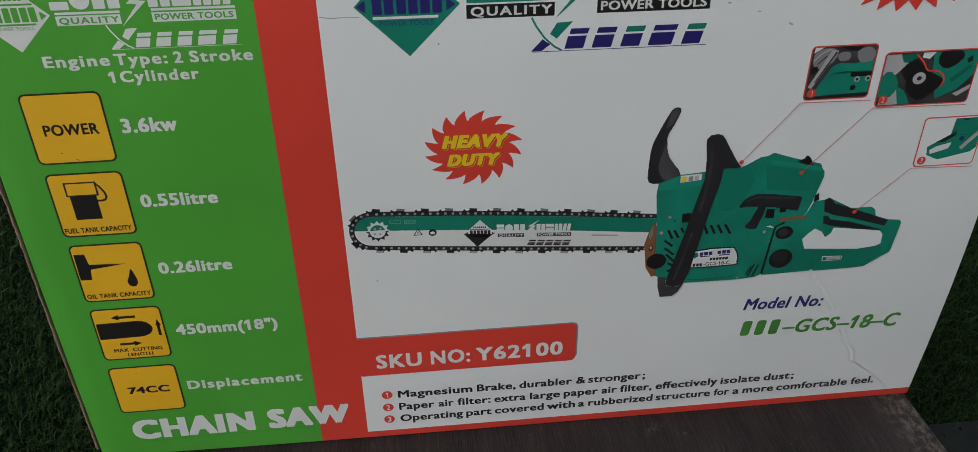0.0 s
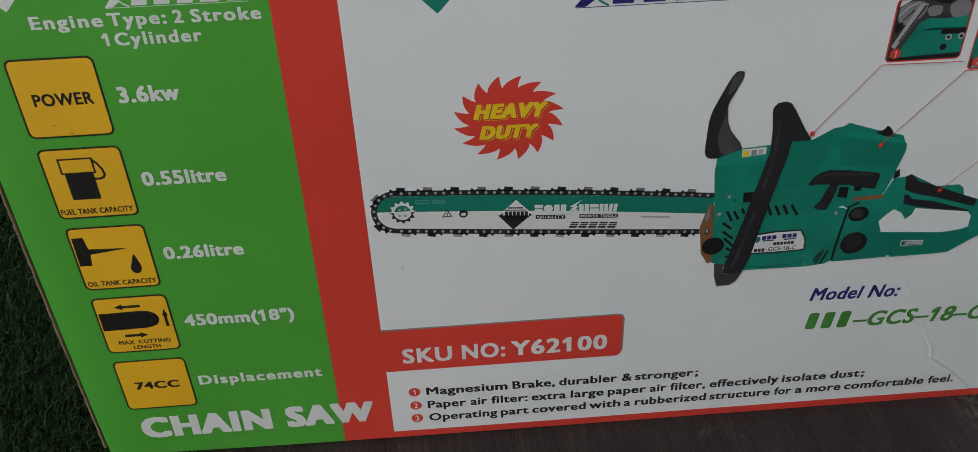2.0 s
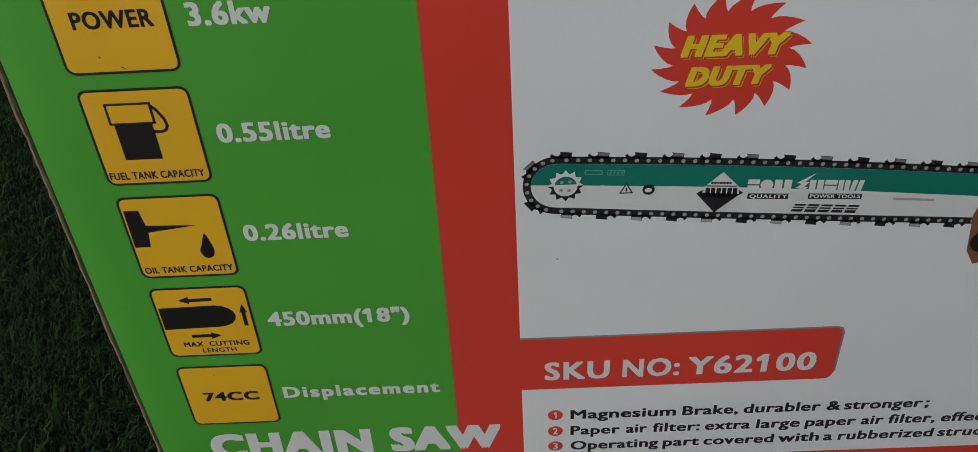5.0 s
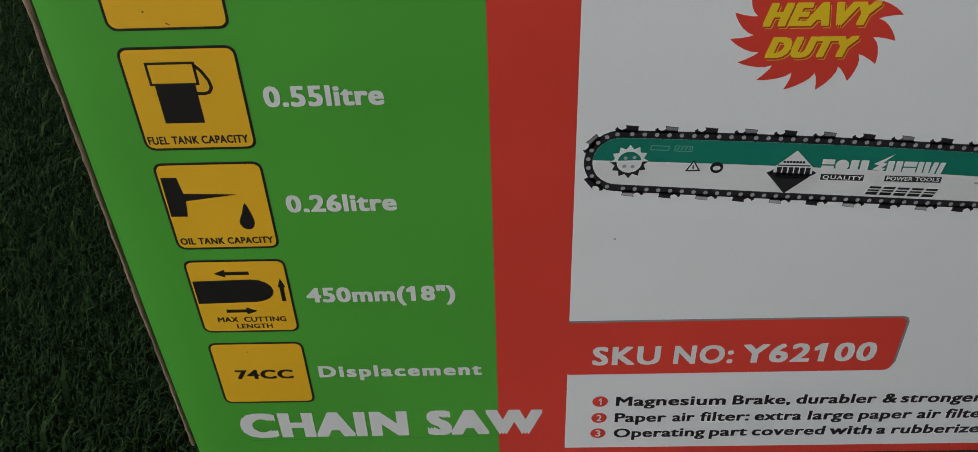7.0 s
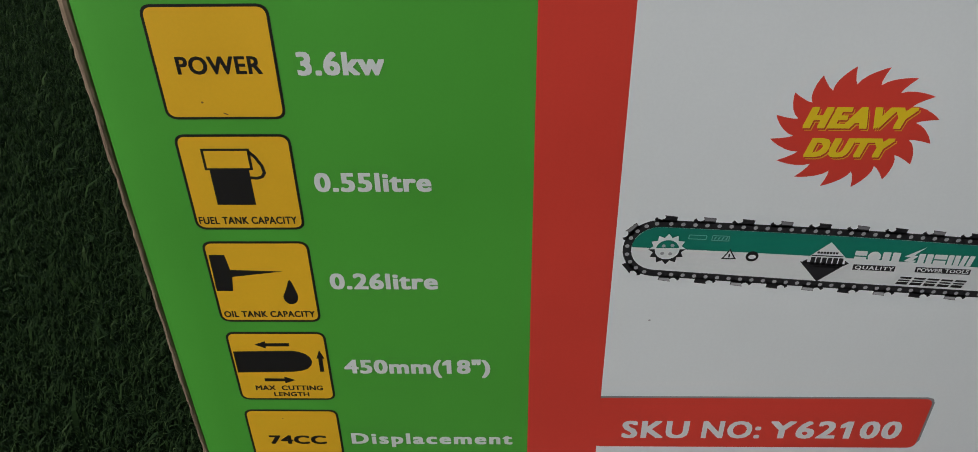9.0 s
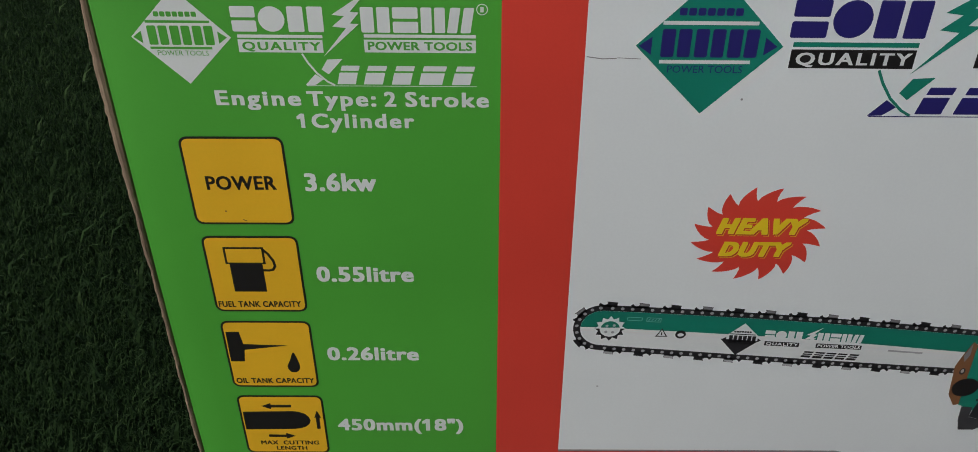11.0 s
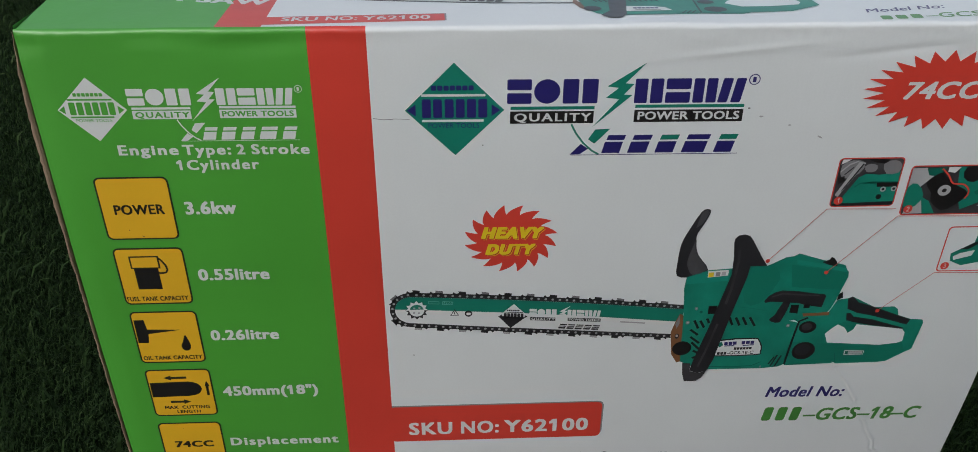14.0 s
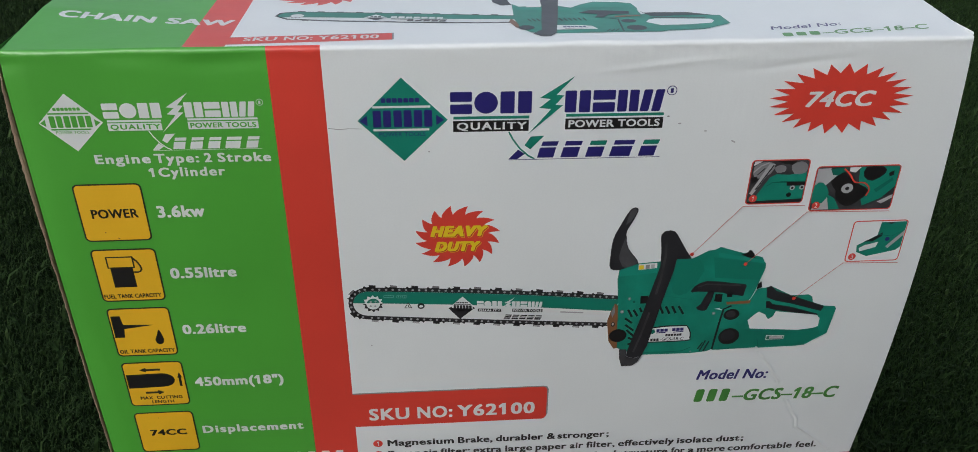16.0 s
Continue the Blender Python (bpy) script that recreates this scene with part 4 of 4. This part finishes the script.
shape('sticker_print', [(346.1, 174.6), (357.9, 175.2), (358.0, 171.4), (346.3, 170.2)], PAPER, 8)
shape('sticker_mark', [(346.5, 173.7), (349.5, 173.8), (349.6, 170.8), (346.7, 170.5)], LEMON, 9)
shape('sticker_mark', [(350.7, 173.8), (353.2, 174.0), (353.3, 171.2), (350.8, 170.9)], GREY, 9)
shape('sticker_mark', [(354.0, 174.1), (356.4, 174.2), (356.5, 171.5), (354.1, 171.4)], SILVER, 9)
shape('lock_print', [(349.7, 150.4), (354.8, 150.5), (354.9, 144.6), (350.0, 144.5)], BLACK, 9)
shape('screw_print', disc(338.8, 138.6, 1.2, 1.3), GREY, 9)
shape('screw_core', disc(338.8, 138.6, 0.6, 0.6), SILVER, 10)
shape('screw_print', disc(342.7, 148.6, 1.0, 1.2), GREY, 9)
shape('screw_core', disc(342.7, 148.6, 0.5, 0.6), SILVER, 10)
shape('screw_print', disc(388.0, 103.7, 0.7, 0.8), GREY, 9)
shape('screw_print', disc(399.5, 134.6, 1.1, 1.2), GREY, 9)
shape('screw_core', disc(399.5, 134.6, 0.6, 0.6), SILVER, 10)
shape('screw_print', disc(345.8, 146.1, 0.9, 1.0), TEAL_DARK, 9)
shape('plate_print', [(438.0, 114.7), (450.3, 114.1), (450.3, 111.1), (438.2, 111.2)], PAPER, 9)
shape('plate_print', [(438.5, 114.2), (449.9, 113.7), (449.9, 111.4), (438.6, 111.6)], TEAL_DARK, 10)
shape('plate_mark', [(440.6, 113.9), (449.4, 113.6), (449.4, 111.8), (440.5, 112.0)], SILVER, 11)
shape('handle_print', [(358.0, 193.7), (358.2, 196.0), (360.0, 198.1), (363.6, 198.7), (366.4, 197.7), (368.3, 195.3), (375.5, 183.3), (379.4, 177.7), (369.8, 177.5), (369.0, 169.4), (364.4, 147.2), (357.8, 110.1), (354.8, 101.6), (349.6, 100.2), (344.4, 102.0), (345.2, 108.4), (351.5, 133.9), (359.9, 172.5), (359.3, 184.4)], CHARCOAL, 12)
shape('handle_foot', [(339.3, 108.1), (344.3, 107.7), (344.5, 101.6), (350.2, 100.0), (354.8, 101.6), (352.4, 96.3), (349.1, 93.7), (342.0, 93.7), (340.1, 100.2)], INK_SHEEN, 11)
shape('handle_shine', line([(361.6, 192.3), (362.5, 180.6), (361.2, 162.6), (359.4, 151.4)], 1.6), INK_SHEEN, 13)
shape('handle_shine', line([(356.7, 137.4), (352.3, 117.6), (349.0, 105.2)], 1.4), INK_SHEEN, 13)

# ---- feature pictures and their leaders ----
LEADERS = (((406.0, 214.0), (444.5, 213.4), (379.0, 181.0)), ((446.8, 208.8), (499.0, 207.8), (414.4, 172.3)), ((478.0, 170.6), (514.4, 169.6), (451.0, 144.4)))
for a, b, end in LEADERS:
    shape("leader_line", [line([b, a], 0.38), line([a, end], 0.38)], LEADER, 14)
    shape("leader_dot", disc(*end, 1.3, n=12), RED, 15)


def picture(u0, v0, u1, v1, number, fill):
    shape("picture_frame", rounded(u0, v0, u1, v1, 2.4), RED, 1)
    shape("picture_ground", rounded(u0 + 0.7, v0 + 0.7, u1 - 0.7, v1 - 0.7, 1.9), fill, 2)
    shape("picture_dot", disc(u0 + 4.2, v0 + 4.2, 2.5, n=14), RED, 8)
    letters(number, u0 + (3.8 if number == '1' else 3.4), u0 + (4.6 if number == '1' else 5.0), v0 + 2.7, 3.0, PAPER, 9)


picture(407.1, 214.7, 442.7, 244.4, '1', INK_SHEEN)
shape('picture_shape', [(408.1, 215.7), (441.8, 216.8), (441.8, 236.0), (431.0, 234.2), (423.4, 234.9), (419.6, 232.8), (413.0, 220.6), (409.0, 219.4)], TEAL_PHOTO, 3)
shape('picture_shape', [(408.4, 240.6), (408.9, 243.6), (413.6, 243.6), (410.2, 241.6)], PAPER, 4)
shape('picture_shape', [(422.0, 243.6), (434.0, 243.6), (434.6, 240.6), (427.4, 241.4)], BLACK, 3)
shape('picture_shape', [(421.6, 239.4), (424.6, 240.8), (428.2, 239.8), (428.0, 236.4), (423.2, 235.9)], GREY, 4, smooth=2)
shape('picture_shape', [(408.2, 232.6), (411.6, 233.8), (412.4, 231.0), (409.0, 228.6)], BLACK, 4)
shape('picture_shape', line([(409.0, 236.4), (413.0, 240.6), (417.6, 242.6)], 0.8), SILVER, 5)
shape('picture_shape', line([(411.4, 234.6), (415.6, 239.0)], 0.6), BLACK, 5)
shape('picture_shape', line([(418.4, 227.0), (421.6, 229.4), (429.6, 229.8)], 0.5), TEAL_DARK, 4)
shape('picture_shape', [(408.9, 239.9), (414.4, 243.0), (421.4, 241.6), (419.4, 235.1), (410.5, 232.0)], GREY, 3, smooth=2)
shape('picture_shape', [(418.0, 242.2), (421.6, 241.4), (410.4, 221.1), (408.6, 222.4)], SILVER, 5)
shape('picture_shape', [(420.2, 241.2), (421.0, 240.8), (412.0, 224.5), (411.4, 224.8)], CHARCOAL, 6)
shape('picture_shape', [(431.6, 240.5), (437.2, 243.0), (441.5, 240.2), (440.6, 235.3), (434.2, 234.8)], GREY, 4, smooth=2)
shape('picture_shape', [(421.4, 228.9), (427.3, 230.2), (441.2, 230.1), (441.2, 229.1)], TEAL_DARK, 4)
shape('picture_shape', [(430.3, 229.6), (441.8, 229.5), (441.8, 226.9), (430.7, 227.0)], BLACK, 5)
for x, y, mat in ((434.5, 225.5, SILVER), (440.4, 225.7, SILVER), (433.1, 220.9, BLACK)):
    shape('picture_bolt', disc(x, y, 1.6, n=12), mat, 6)
    shape('picture_bolt', disc(x, y, 0.8, n=10), BLACK, 7)
shape('picture_shape', [(408.1, 215.7), (441.8, 216.0), (441.8, 218.0), (408.1, 216.9)], CHARCOAL, 5)
picture(447.4, 208.7, 499.6, 239.2, '2', INK_SHEEN)
shape('picture_shape', [(448.3, 237.7), (456.0, 237.8), (461.9, 233.5), (452.1, 223.5), (448.3, 226.4)], SILVER, 3)
shape('picture_shape', [(448.3, 226.4), (453.0, 228.4), (458.0, 221.5), (455.1, 214.5), (448.4, 214.5)], TEAL, 4, smooth=2)
shape('picture_shape', [(449.2, 209.7), (464.0, 209.9), (458.0, 218.5), (452.1, 219.5)], SILVER, 3)
shape('picture_shape', [(457.0, 220.5), (462.0, 217.6), (467.0, 209.9), (460.1, 209.8)], TEAL, 5)
shape('picture_shape', [(456.0, 237.4), (466.8, 238.1), (463.9, 232.5), (458.0, 233.4)], TEAL_DARK, 5)
shape('picture_shape', [(467.8, 238.1), (474.7, 238.2), (471.8, 234.6), (467.8, 235.5)], PAPER, 5)
shape('picture_shape', [(473.7, 238.0), (498.6, 238.2), (498.7, 224.9), (491.6, 216.9), (480.8, 211.8), (475.8, 224.7)], TEAL, 4)
shape('picture_shape', [(477.7, 238.0), (488.6, 238.1), (490.6, 233.8), (483.7, 228.7), (477.7, 231.6)], BLACK, 5, smooth=2)
shape('picture_shape', [(492.5, 233.8), (495.5, 235.4), (496.1, 232.4), (493.5, 231.4)], BLACK, 6)
shape('picture_shape', [(485.7, 222.8), (495.5, 230.8), (496.5, 228.9), (487.7, 220.8)], TEAL_DARK, 6)
shape('picture_shape', [(489.7, 214.3), (498.5, 219.3), (498.6, 216.9), (492.6, 212.9)], SILVER, 6)
shape('picture_shape', [(457.4, 229.2), (463.9, 234.8), (466.4, 233.9), (472.5, 228.3), (480.1, 224.6), (482.6, 220.7), (477.0, 214.8), (470.4, 211.6), (463.0, 217.4), (462.0, 222.6)], BLACK, 6, smooth=2)
shape('picture_shape', line(round_path([(464.3, 236.5), (469.0, 233.0), (472.5, 228.3), (478.9, 227.5), (482.7, 223.3), (481.5, 218.6), (478.4, 214.8)], 3)[:-5], 0.9), RED, 7)
shape('picture_shape', disc(468.8, 224.1, 3.6, 3.3), SILVER, 7)
shape('picture_shape', disc(468.8, 224.1, 1.3, 1.2), BLACK, 8)
picture(478.9, 170.7, 514.3, 200.8, '3', WHITE)
shape('picture_shape', [(496.9, 199.4), (513.3, 199.6), (513.4, 181.3), (510.6, 178.7), (492.5, 174.8), (485.3, 178.1), (484.5, 183.0), (490.4, 186.5), (496.3, 190.1)], TEAL, 3)
shape('picture_shape', [(486.3, 181.1), (489.8, 183.1), (498.1, 185.2), (497.0, 181.4), (487.1, 178.5)], PAPER, 4)
shape('picture_shape', [(488.5, 185.7), (492.8, 187.7), (499.3, 192.1), (499.5, 189.5), (493.8, 185.7)], BLACK, 4)
shape('picture_shape', [(500.0, 199.1), (505.6, 199.5), (503.6, 197.9)], BLACK, 4)
shape('picture_shape', [(503.3, 181.8), (513.1, 193.2), (513.3, 189.9), (505.1, 180.3)], SILVER, 4)
shape('picture_shape', disc(503.3, 187.2, 1.5, n=10), NAVY, 5)
shape('picture_shape', line([(496.7, 190.7), (505.6, 189.2), (513.1, 193.6)], 0.4), TEAL_DARK, 5)

# small scuffs of the card
shape('scuff', [line([(163.1, 270.6), (168.5, 269.8), (173.3, 270.0)], 0.35), line([(173.5, 270.2), (181.5, 269.8)], 0.25), disc(218.1, 255.0, 0.45, n=6), disc(353.5, 273.4, 0.8, 0.5, n=6)], GREY, 1)
shape('scuff', [disc(360.5, 268.8, 1.1, 0.5, n=7), disc(376.1, 263.8, 1.0, 0.4, n=6), disc(393.5, 256.8, 1.6, 0.5, n=7, turn=-0.5), disc(177.5, 119.0, 0.5, n=6)], SILVER, 1)
shape('speck', [disc(30.5, 208.6, 0.4, n=6), disc(37.1, 204.6, 0.9, 0.25, n=6, turn=-0.4), disc(33.5, 65.0, 0.3, n=6)], BRONZE, 3)

# ---- lid printing, a smaller cut of the same design ----
def on_top(name, outlines, mat, layer=1, smooth=0):
    return shape(name, outlines, mat, layer, top_panel, smooth)


words_at('CHAIN SAW', ((11.8, 66.0), (72.4, 110.4)), 47.8, 10.6, PAPER, 2, 0.044, fall=11.6, panel=top_panel)
on_top('banner_shadow', [(113.2, 13.0), (113.2, 15.3), (200.8, 19.3), (201.0, 7.6), (200.0, 7.2)], GREY, 1)
on_top('banner', [(108, 2.6), (200.1, 7.3), (199.9, 18.6), (108, 14.6)], RED, 2)
words_at('SKU NO: Y62100', ((121.1, 138.6), (142.4, 157.6), (160.2, 193.0)), 8.0, 6.2, PAPER, 3, 0.02, fall=-1.8, panel=top_panel)
on_top('chain_band', [(131.2, 54.0), (133.5, 60.8), (142.2, 63.0), (188.0, 58.6), (270.0, 49.2), (270.0, 34.6), (224.0, 36.0), (167.4, 42.0), (138.9, 47.0)], CHARCOAL, 1)
for i in range(11):
    x, y = 146.0 + 11.3 * i, 62.6 - 1.19 * i
    on_top('cutter_print', [(x - 2.4, y - 0.6), (x - 2.2, y + 1.3), (x + 1.8, y + 1.0), (x + 2.2, y - 0.8)], CHARCOAL, 2)
    x, y = 150.0 + 10.8 * i, 45.2 - 0.92 * i
    on_top('cutter_print', [(x - 2.2, y + 0.6), (x - 1.8, y - 1.4), (x + 1.6, y - 1.5), (x + 2.0, y + 0.4)], GREY, 2)
on_top('bar_lower', [(133.0, 54.2), (135.4, 59.4), (142.6, 61.4), (188.0, 57.2), (270.0, 47.9), (270.0, 36.0), (224.0, 37.6), (167.4, 43.6), (139.6, 48.4)], PAPER, 3)
on_top('bar_upper', [(133.0, 54.2), (135.4, 59.4), (142.6, 61.4), (188.0, 57.2), (270.0, 47.9), (270.0, 41.0), (224.0, 44.1), (166.9, 49.3), (135.0, 51.6)], TEAL, 4)
on_top('gear_print', burst(144.4, 53.5, 4.8, 4.4, 11, 0.25), GREY, 5)
on_top('gear_core', disc(144.4, 53.5, 3.7, 3.3), PAPER, 6)
on_top('emblem_diamond', [(183.0, 48.2), (189.6, 54.2), (196.2, 47.7), (190.0, 41.8)], PAPER, 5)
on_top('emblem_half', [(183.6, 48.0), (195.6, 47.6), (190.0, 42.4)], CHARCOAL, 6)
on_top('emblem_block', [rounded(186.6 + 2.2 * i, 48.4, 188.2 + 2.2 * i, 50.4, 0.3) for i in range(3)], CHARCOAL, 6)
on_top('word_block', [rounded(198.4 + 4.4 * i, 46.9 - 0.5 * i, 202.0 + 4.4 * i, 50.0 - 0.5 * i, 0.5) for i in range(7)], PAPER, 5)
on_top('word_plate', [[(198.4, 45.6), (211.4, 44.2), (211.3, 42.9), (198.4, 44.3)], [(215.4, 43.8), (230.6, 42.3), (230.5, 41.0), (215.4, 42.5)]], CHARCOAL, 5)
on_top('slant_block', [rounded(207.5 + 4.6 * i, 40.2 - 0.5 * i, 211.1 + 4.6 * i, 42.6 - 0.5 * i, 0.3, 0.8) for i in range(5)], BLACK, 6)
on_top('guard_print', [(259.0, 96.0), (266.0, 100.0), (268.4, 86.0), (270.5, 71.4), (264.0, 70.2), (259.6, 78.0)], CHARCOAL, 2)
on_top('bracket_print', [(267.8, 45.0), (266.0, 36.3), (268.8, 25.5), (273.5, 22.0), (274.0, 40.0)], BRONZE, 3)
on_top('body_print', [(270.8, 73.0), (274.6, 66.9), (289.3, 68.4), (298.8, 67.6), (305.6, 63.2), (313.0, 70.6), (321.4, 75.7), (336.6, 74.2), (344.0, 71.0), (345.6, 61.0), (344.6, 54.5), (345.5, 43.0), (333.0, 39.6), (327.8, 14.6), (313.2, 13.9), (288.0, 13.8), (276.0, 16.1), (271.6, 24.2), (269.4, 41.0)], TEAL_PHOTO, 4)
on_top('body_fold', [(306.8, 62.8), (313.4, 69.4), (321.6, 74.0), (336.6, 72.6), (343.0, 69.6), (344.0, 63.0)], TEAL_LIGHT, 5)
on_top('body_fold', [(271.6, 60.0), (289.0, 58.6), (305.0, 57.0), (305.0, 61.0), (289.0, 65.6), (273.6, 64.6)], TEAL_LIGHT, 5)
on_top('sticker_print', [(279.0, 67.2), (288.0, 67.8), (288.0, 65.4), (279.0, 64.8)], PAPER, 6)
on_top('rear_print', [(331.1, 39.9), (340.0, 45.6), (347.9, 48.0), (356.5, 46.4), (386.3, 44.4), (391.2, 43.6), (392.6, 27.6), (374.4, 17.3), (353.2, 15.6), (349.1, 13.6), (328.0, 14.6)], TEAL_PHOTO, 5)
on_top('rear_hole', [(344.3, 31.8), (347.0, 36.4), (351.2, 38.5), (383.2, 36.3), (384.4, 32.6), (382.0, 28.6), (367.0, 26.0), (351.4, 25.7)], WHITE, 6)
on_top('grip_print', [(344.6, 54.5), (347.3, 50.2), (354.1, 50.6), (373.2, 50.2), (386.3, 44.2), (366.0, 43.6), (350.0, 42.4)], CHARCOAL, 7)
on_top('grip_print', [(347.4, 40.6), (353.0, 41.4), (381.0, 38.8), (381.0, 37.6), (352.0, 39.2)], CHARCOAL, 7)
on_top('lever_print', [(308.6, 52.0), (315.9, 57.2), (339.0, 54.0), (338.0, 48.6), (326.0, 47.9), (321.6, 41.6), (316.4, 41.8), (319.4, 48.3)], CHARCOAL, 7)
on_top('rib_print', [(328.6, 44.6), (344.0, 46.0), (344.0, 43.6), (328.8, 42.4)], BRONZE, 7)
on_top('cap_print', [disc(334.9, 34.4, 4.4, 3.4), disc(336.6, 21.4, 5.8, 4.6), disc(274.6, 24.4, 4.6, 4.2)], CHARCOAL, 7)
on_top('seam_print', line([(324.9, 40.4), (329.4, 38.6), (328.6, 26.5), (328.0, 15.6)], 1.0), BLACK, 7)
on_top('label_print', [(291.0, 28.2), (306.0, 27.6), (311.9, 26.0), (314.6, 20.3), (291.0, 19.7)], PAPER, 6)
on_top('label_mark', [rounded(295.4 + 2.2 * i, 23.6, 297.2 + 2.2 * i, 25.8, 0.3) for i in range(6)], NAVY, 7)
on_top('label_mark', line([(296.0, 21.6), (309.0, 21.8)], 0.8), GREY, 7)
for i in range(6):
    on_top('vent_print', line([(295.4 + 2.8 * i, 42.0), (296.6 + 2.8 * i, 36.4)], 1.1), BLACK, 6)
for i in range(3):
    on_top('vent_print', line([(318.6 + 2.4 * i, 15.6), (321.4 + 2.4 * i, 19.8)], 0.8), BLACK, 6)
    on_top('vent_print', line([(277.0 + 2.6 * i, 41.4), (278.6 + 2.6 * i, 36.0)], 1.1), BLACK, 6)
on_top('handle_print', [(289.6, 96.0), (302.0, 94.0), (299.8, 76.0), (294.4, 40.0), (290.2, 14.4), (286.6, 8.7), (280.6, 8.9), (277.2, 13.4), (282.6, 20.0), (284.0, 32.0), (288.4, 66.0)], INK_SHEEN, 8)
letters('Model No:', 411.6, 455.3, 14.0, 6.0, NAVY, 2, 0.012, 0.25, fall=-6.0, panel=top_panel)
on_top('model_mark', [rounded(414.2 + 8.0 * i, 2.2 + 0.9 * i, 419.8 + 8.0 * i, 8.6 + 0.9 * i, 1.2, 1.2) for i in range(3)], LEAF, 2)
letters('–GCS–18–C', 438.0, 503.0, 4.2, 7.2, LEAF, 2, 0.016, 0.25, fall=-6.4, panel=top_panel)
on_top('blade_badge', blade(153.4, 98.0, 27, 22, 16), RED, 1)
set_letters()

# ---- turf: blades in clumps, densest where they show ----
rng = np.random.default_rng(7)


def blades(total, x0, x1, y0, y1, coarse):
    """Curved tapering blades, each of five corners, as plain arrays, on a patch of ground; denser towards y0."""
    root = np.stack([rng.uniform(x0, x1, total), y0 + (y1 - y0) * rng.uniform(0, 1, total) ** 1.4, np.full(total, GROUND)], 1)
    stray = np.where(rng.uniform(0, 1, (total, 2)) < 0.16, 0.5, 0.02) * rng.normal(0, 1, (total, 2))
    root[:, :2] += stray
    hide = (root[:, 0] > 0.59) & (root[:, 0] < 1.56) & (root[:, 1] > -0.46) & (root[:, 1] < 0.292 - rng.exponential(0.022, total))
    root = root[~hide]
    n = len(root)
    ang = rng.uniform(0, 2 * np.pi, n)
    aim = np.stack([np.cos(ang), np.sin(ang), np.zeros(n)], 1)
    side_way = np.stack([-np.sin(ang + 0.5), np.cos(ang + 0.5), np.zeros(n)], 1)
    tall = rng.uniform(0.007, 0.0165, n)[:, None] * coarse
    bend = rng.uniform(0.2, 1.15, n)[:, None] * tall
    wide = rng.uniform(0.0005, 0.0011, n)[:, None] * coarse
    up = np.array([0, 0, 1.0])
    mid = root + aim * bend * 0.3 + up * tall * 0.62
    tip = root + aim * bend + up * tall * rng.uniform(0.7, 1.0, n)[:, None]
    verts = np.stack([root - side_way * wide, root + side_way * wide, mid + side_way * wide, mid - side_way * wide, tip], 1).reshape(-1, 3)
    k = np.arange(n)[:, None] * 5
    return verts, k + np.array([0, 1, 2, 3]), k + np.array([3, 2, 4])


verts, faces = [], []
for patch in ((345000, -1.45, 0.3, 0.05, 2.75, 1.0), (400000, 0.3, 2.45, 0.05, 2.75, 1.05), (60000, -3.0, 4.0, -3.5, 4.5, 2.4)):
    v, q, t = blades(*patch)
    start = 5 * (len(faces) // 2)
    verts += v.tolist()
    faces += (q + start).tolist() + (t + start).tolist()
me = bpy.data.meshes.new("artificial_grass")
me.from_pydata(verts, [], faces)
me.materials.append(BLADES)
tagged(new("artificial_grass", me), "dense dark green artificial turf blades", "grass", kind="stuff")
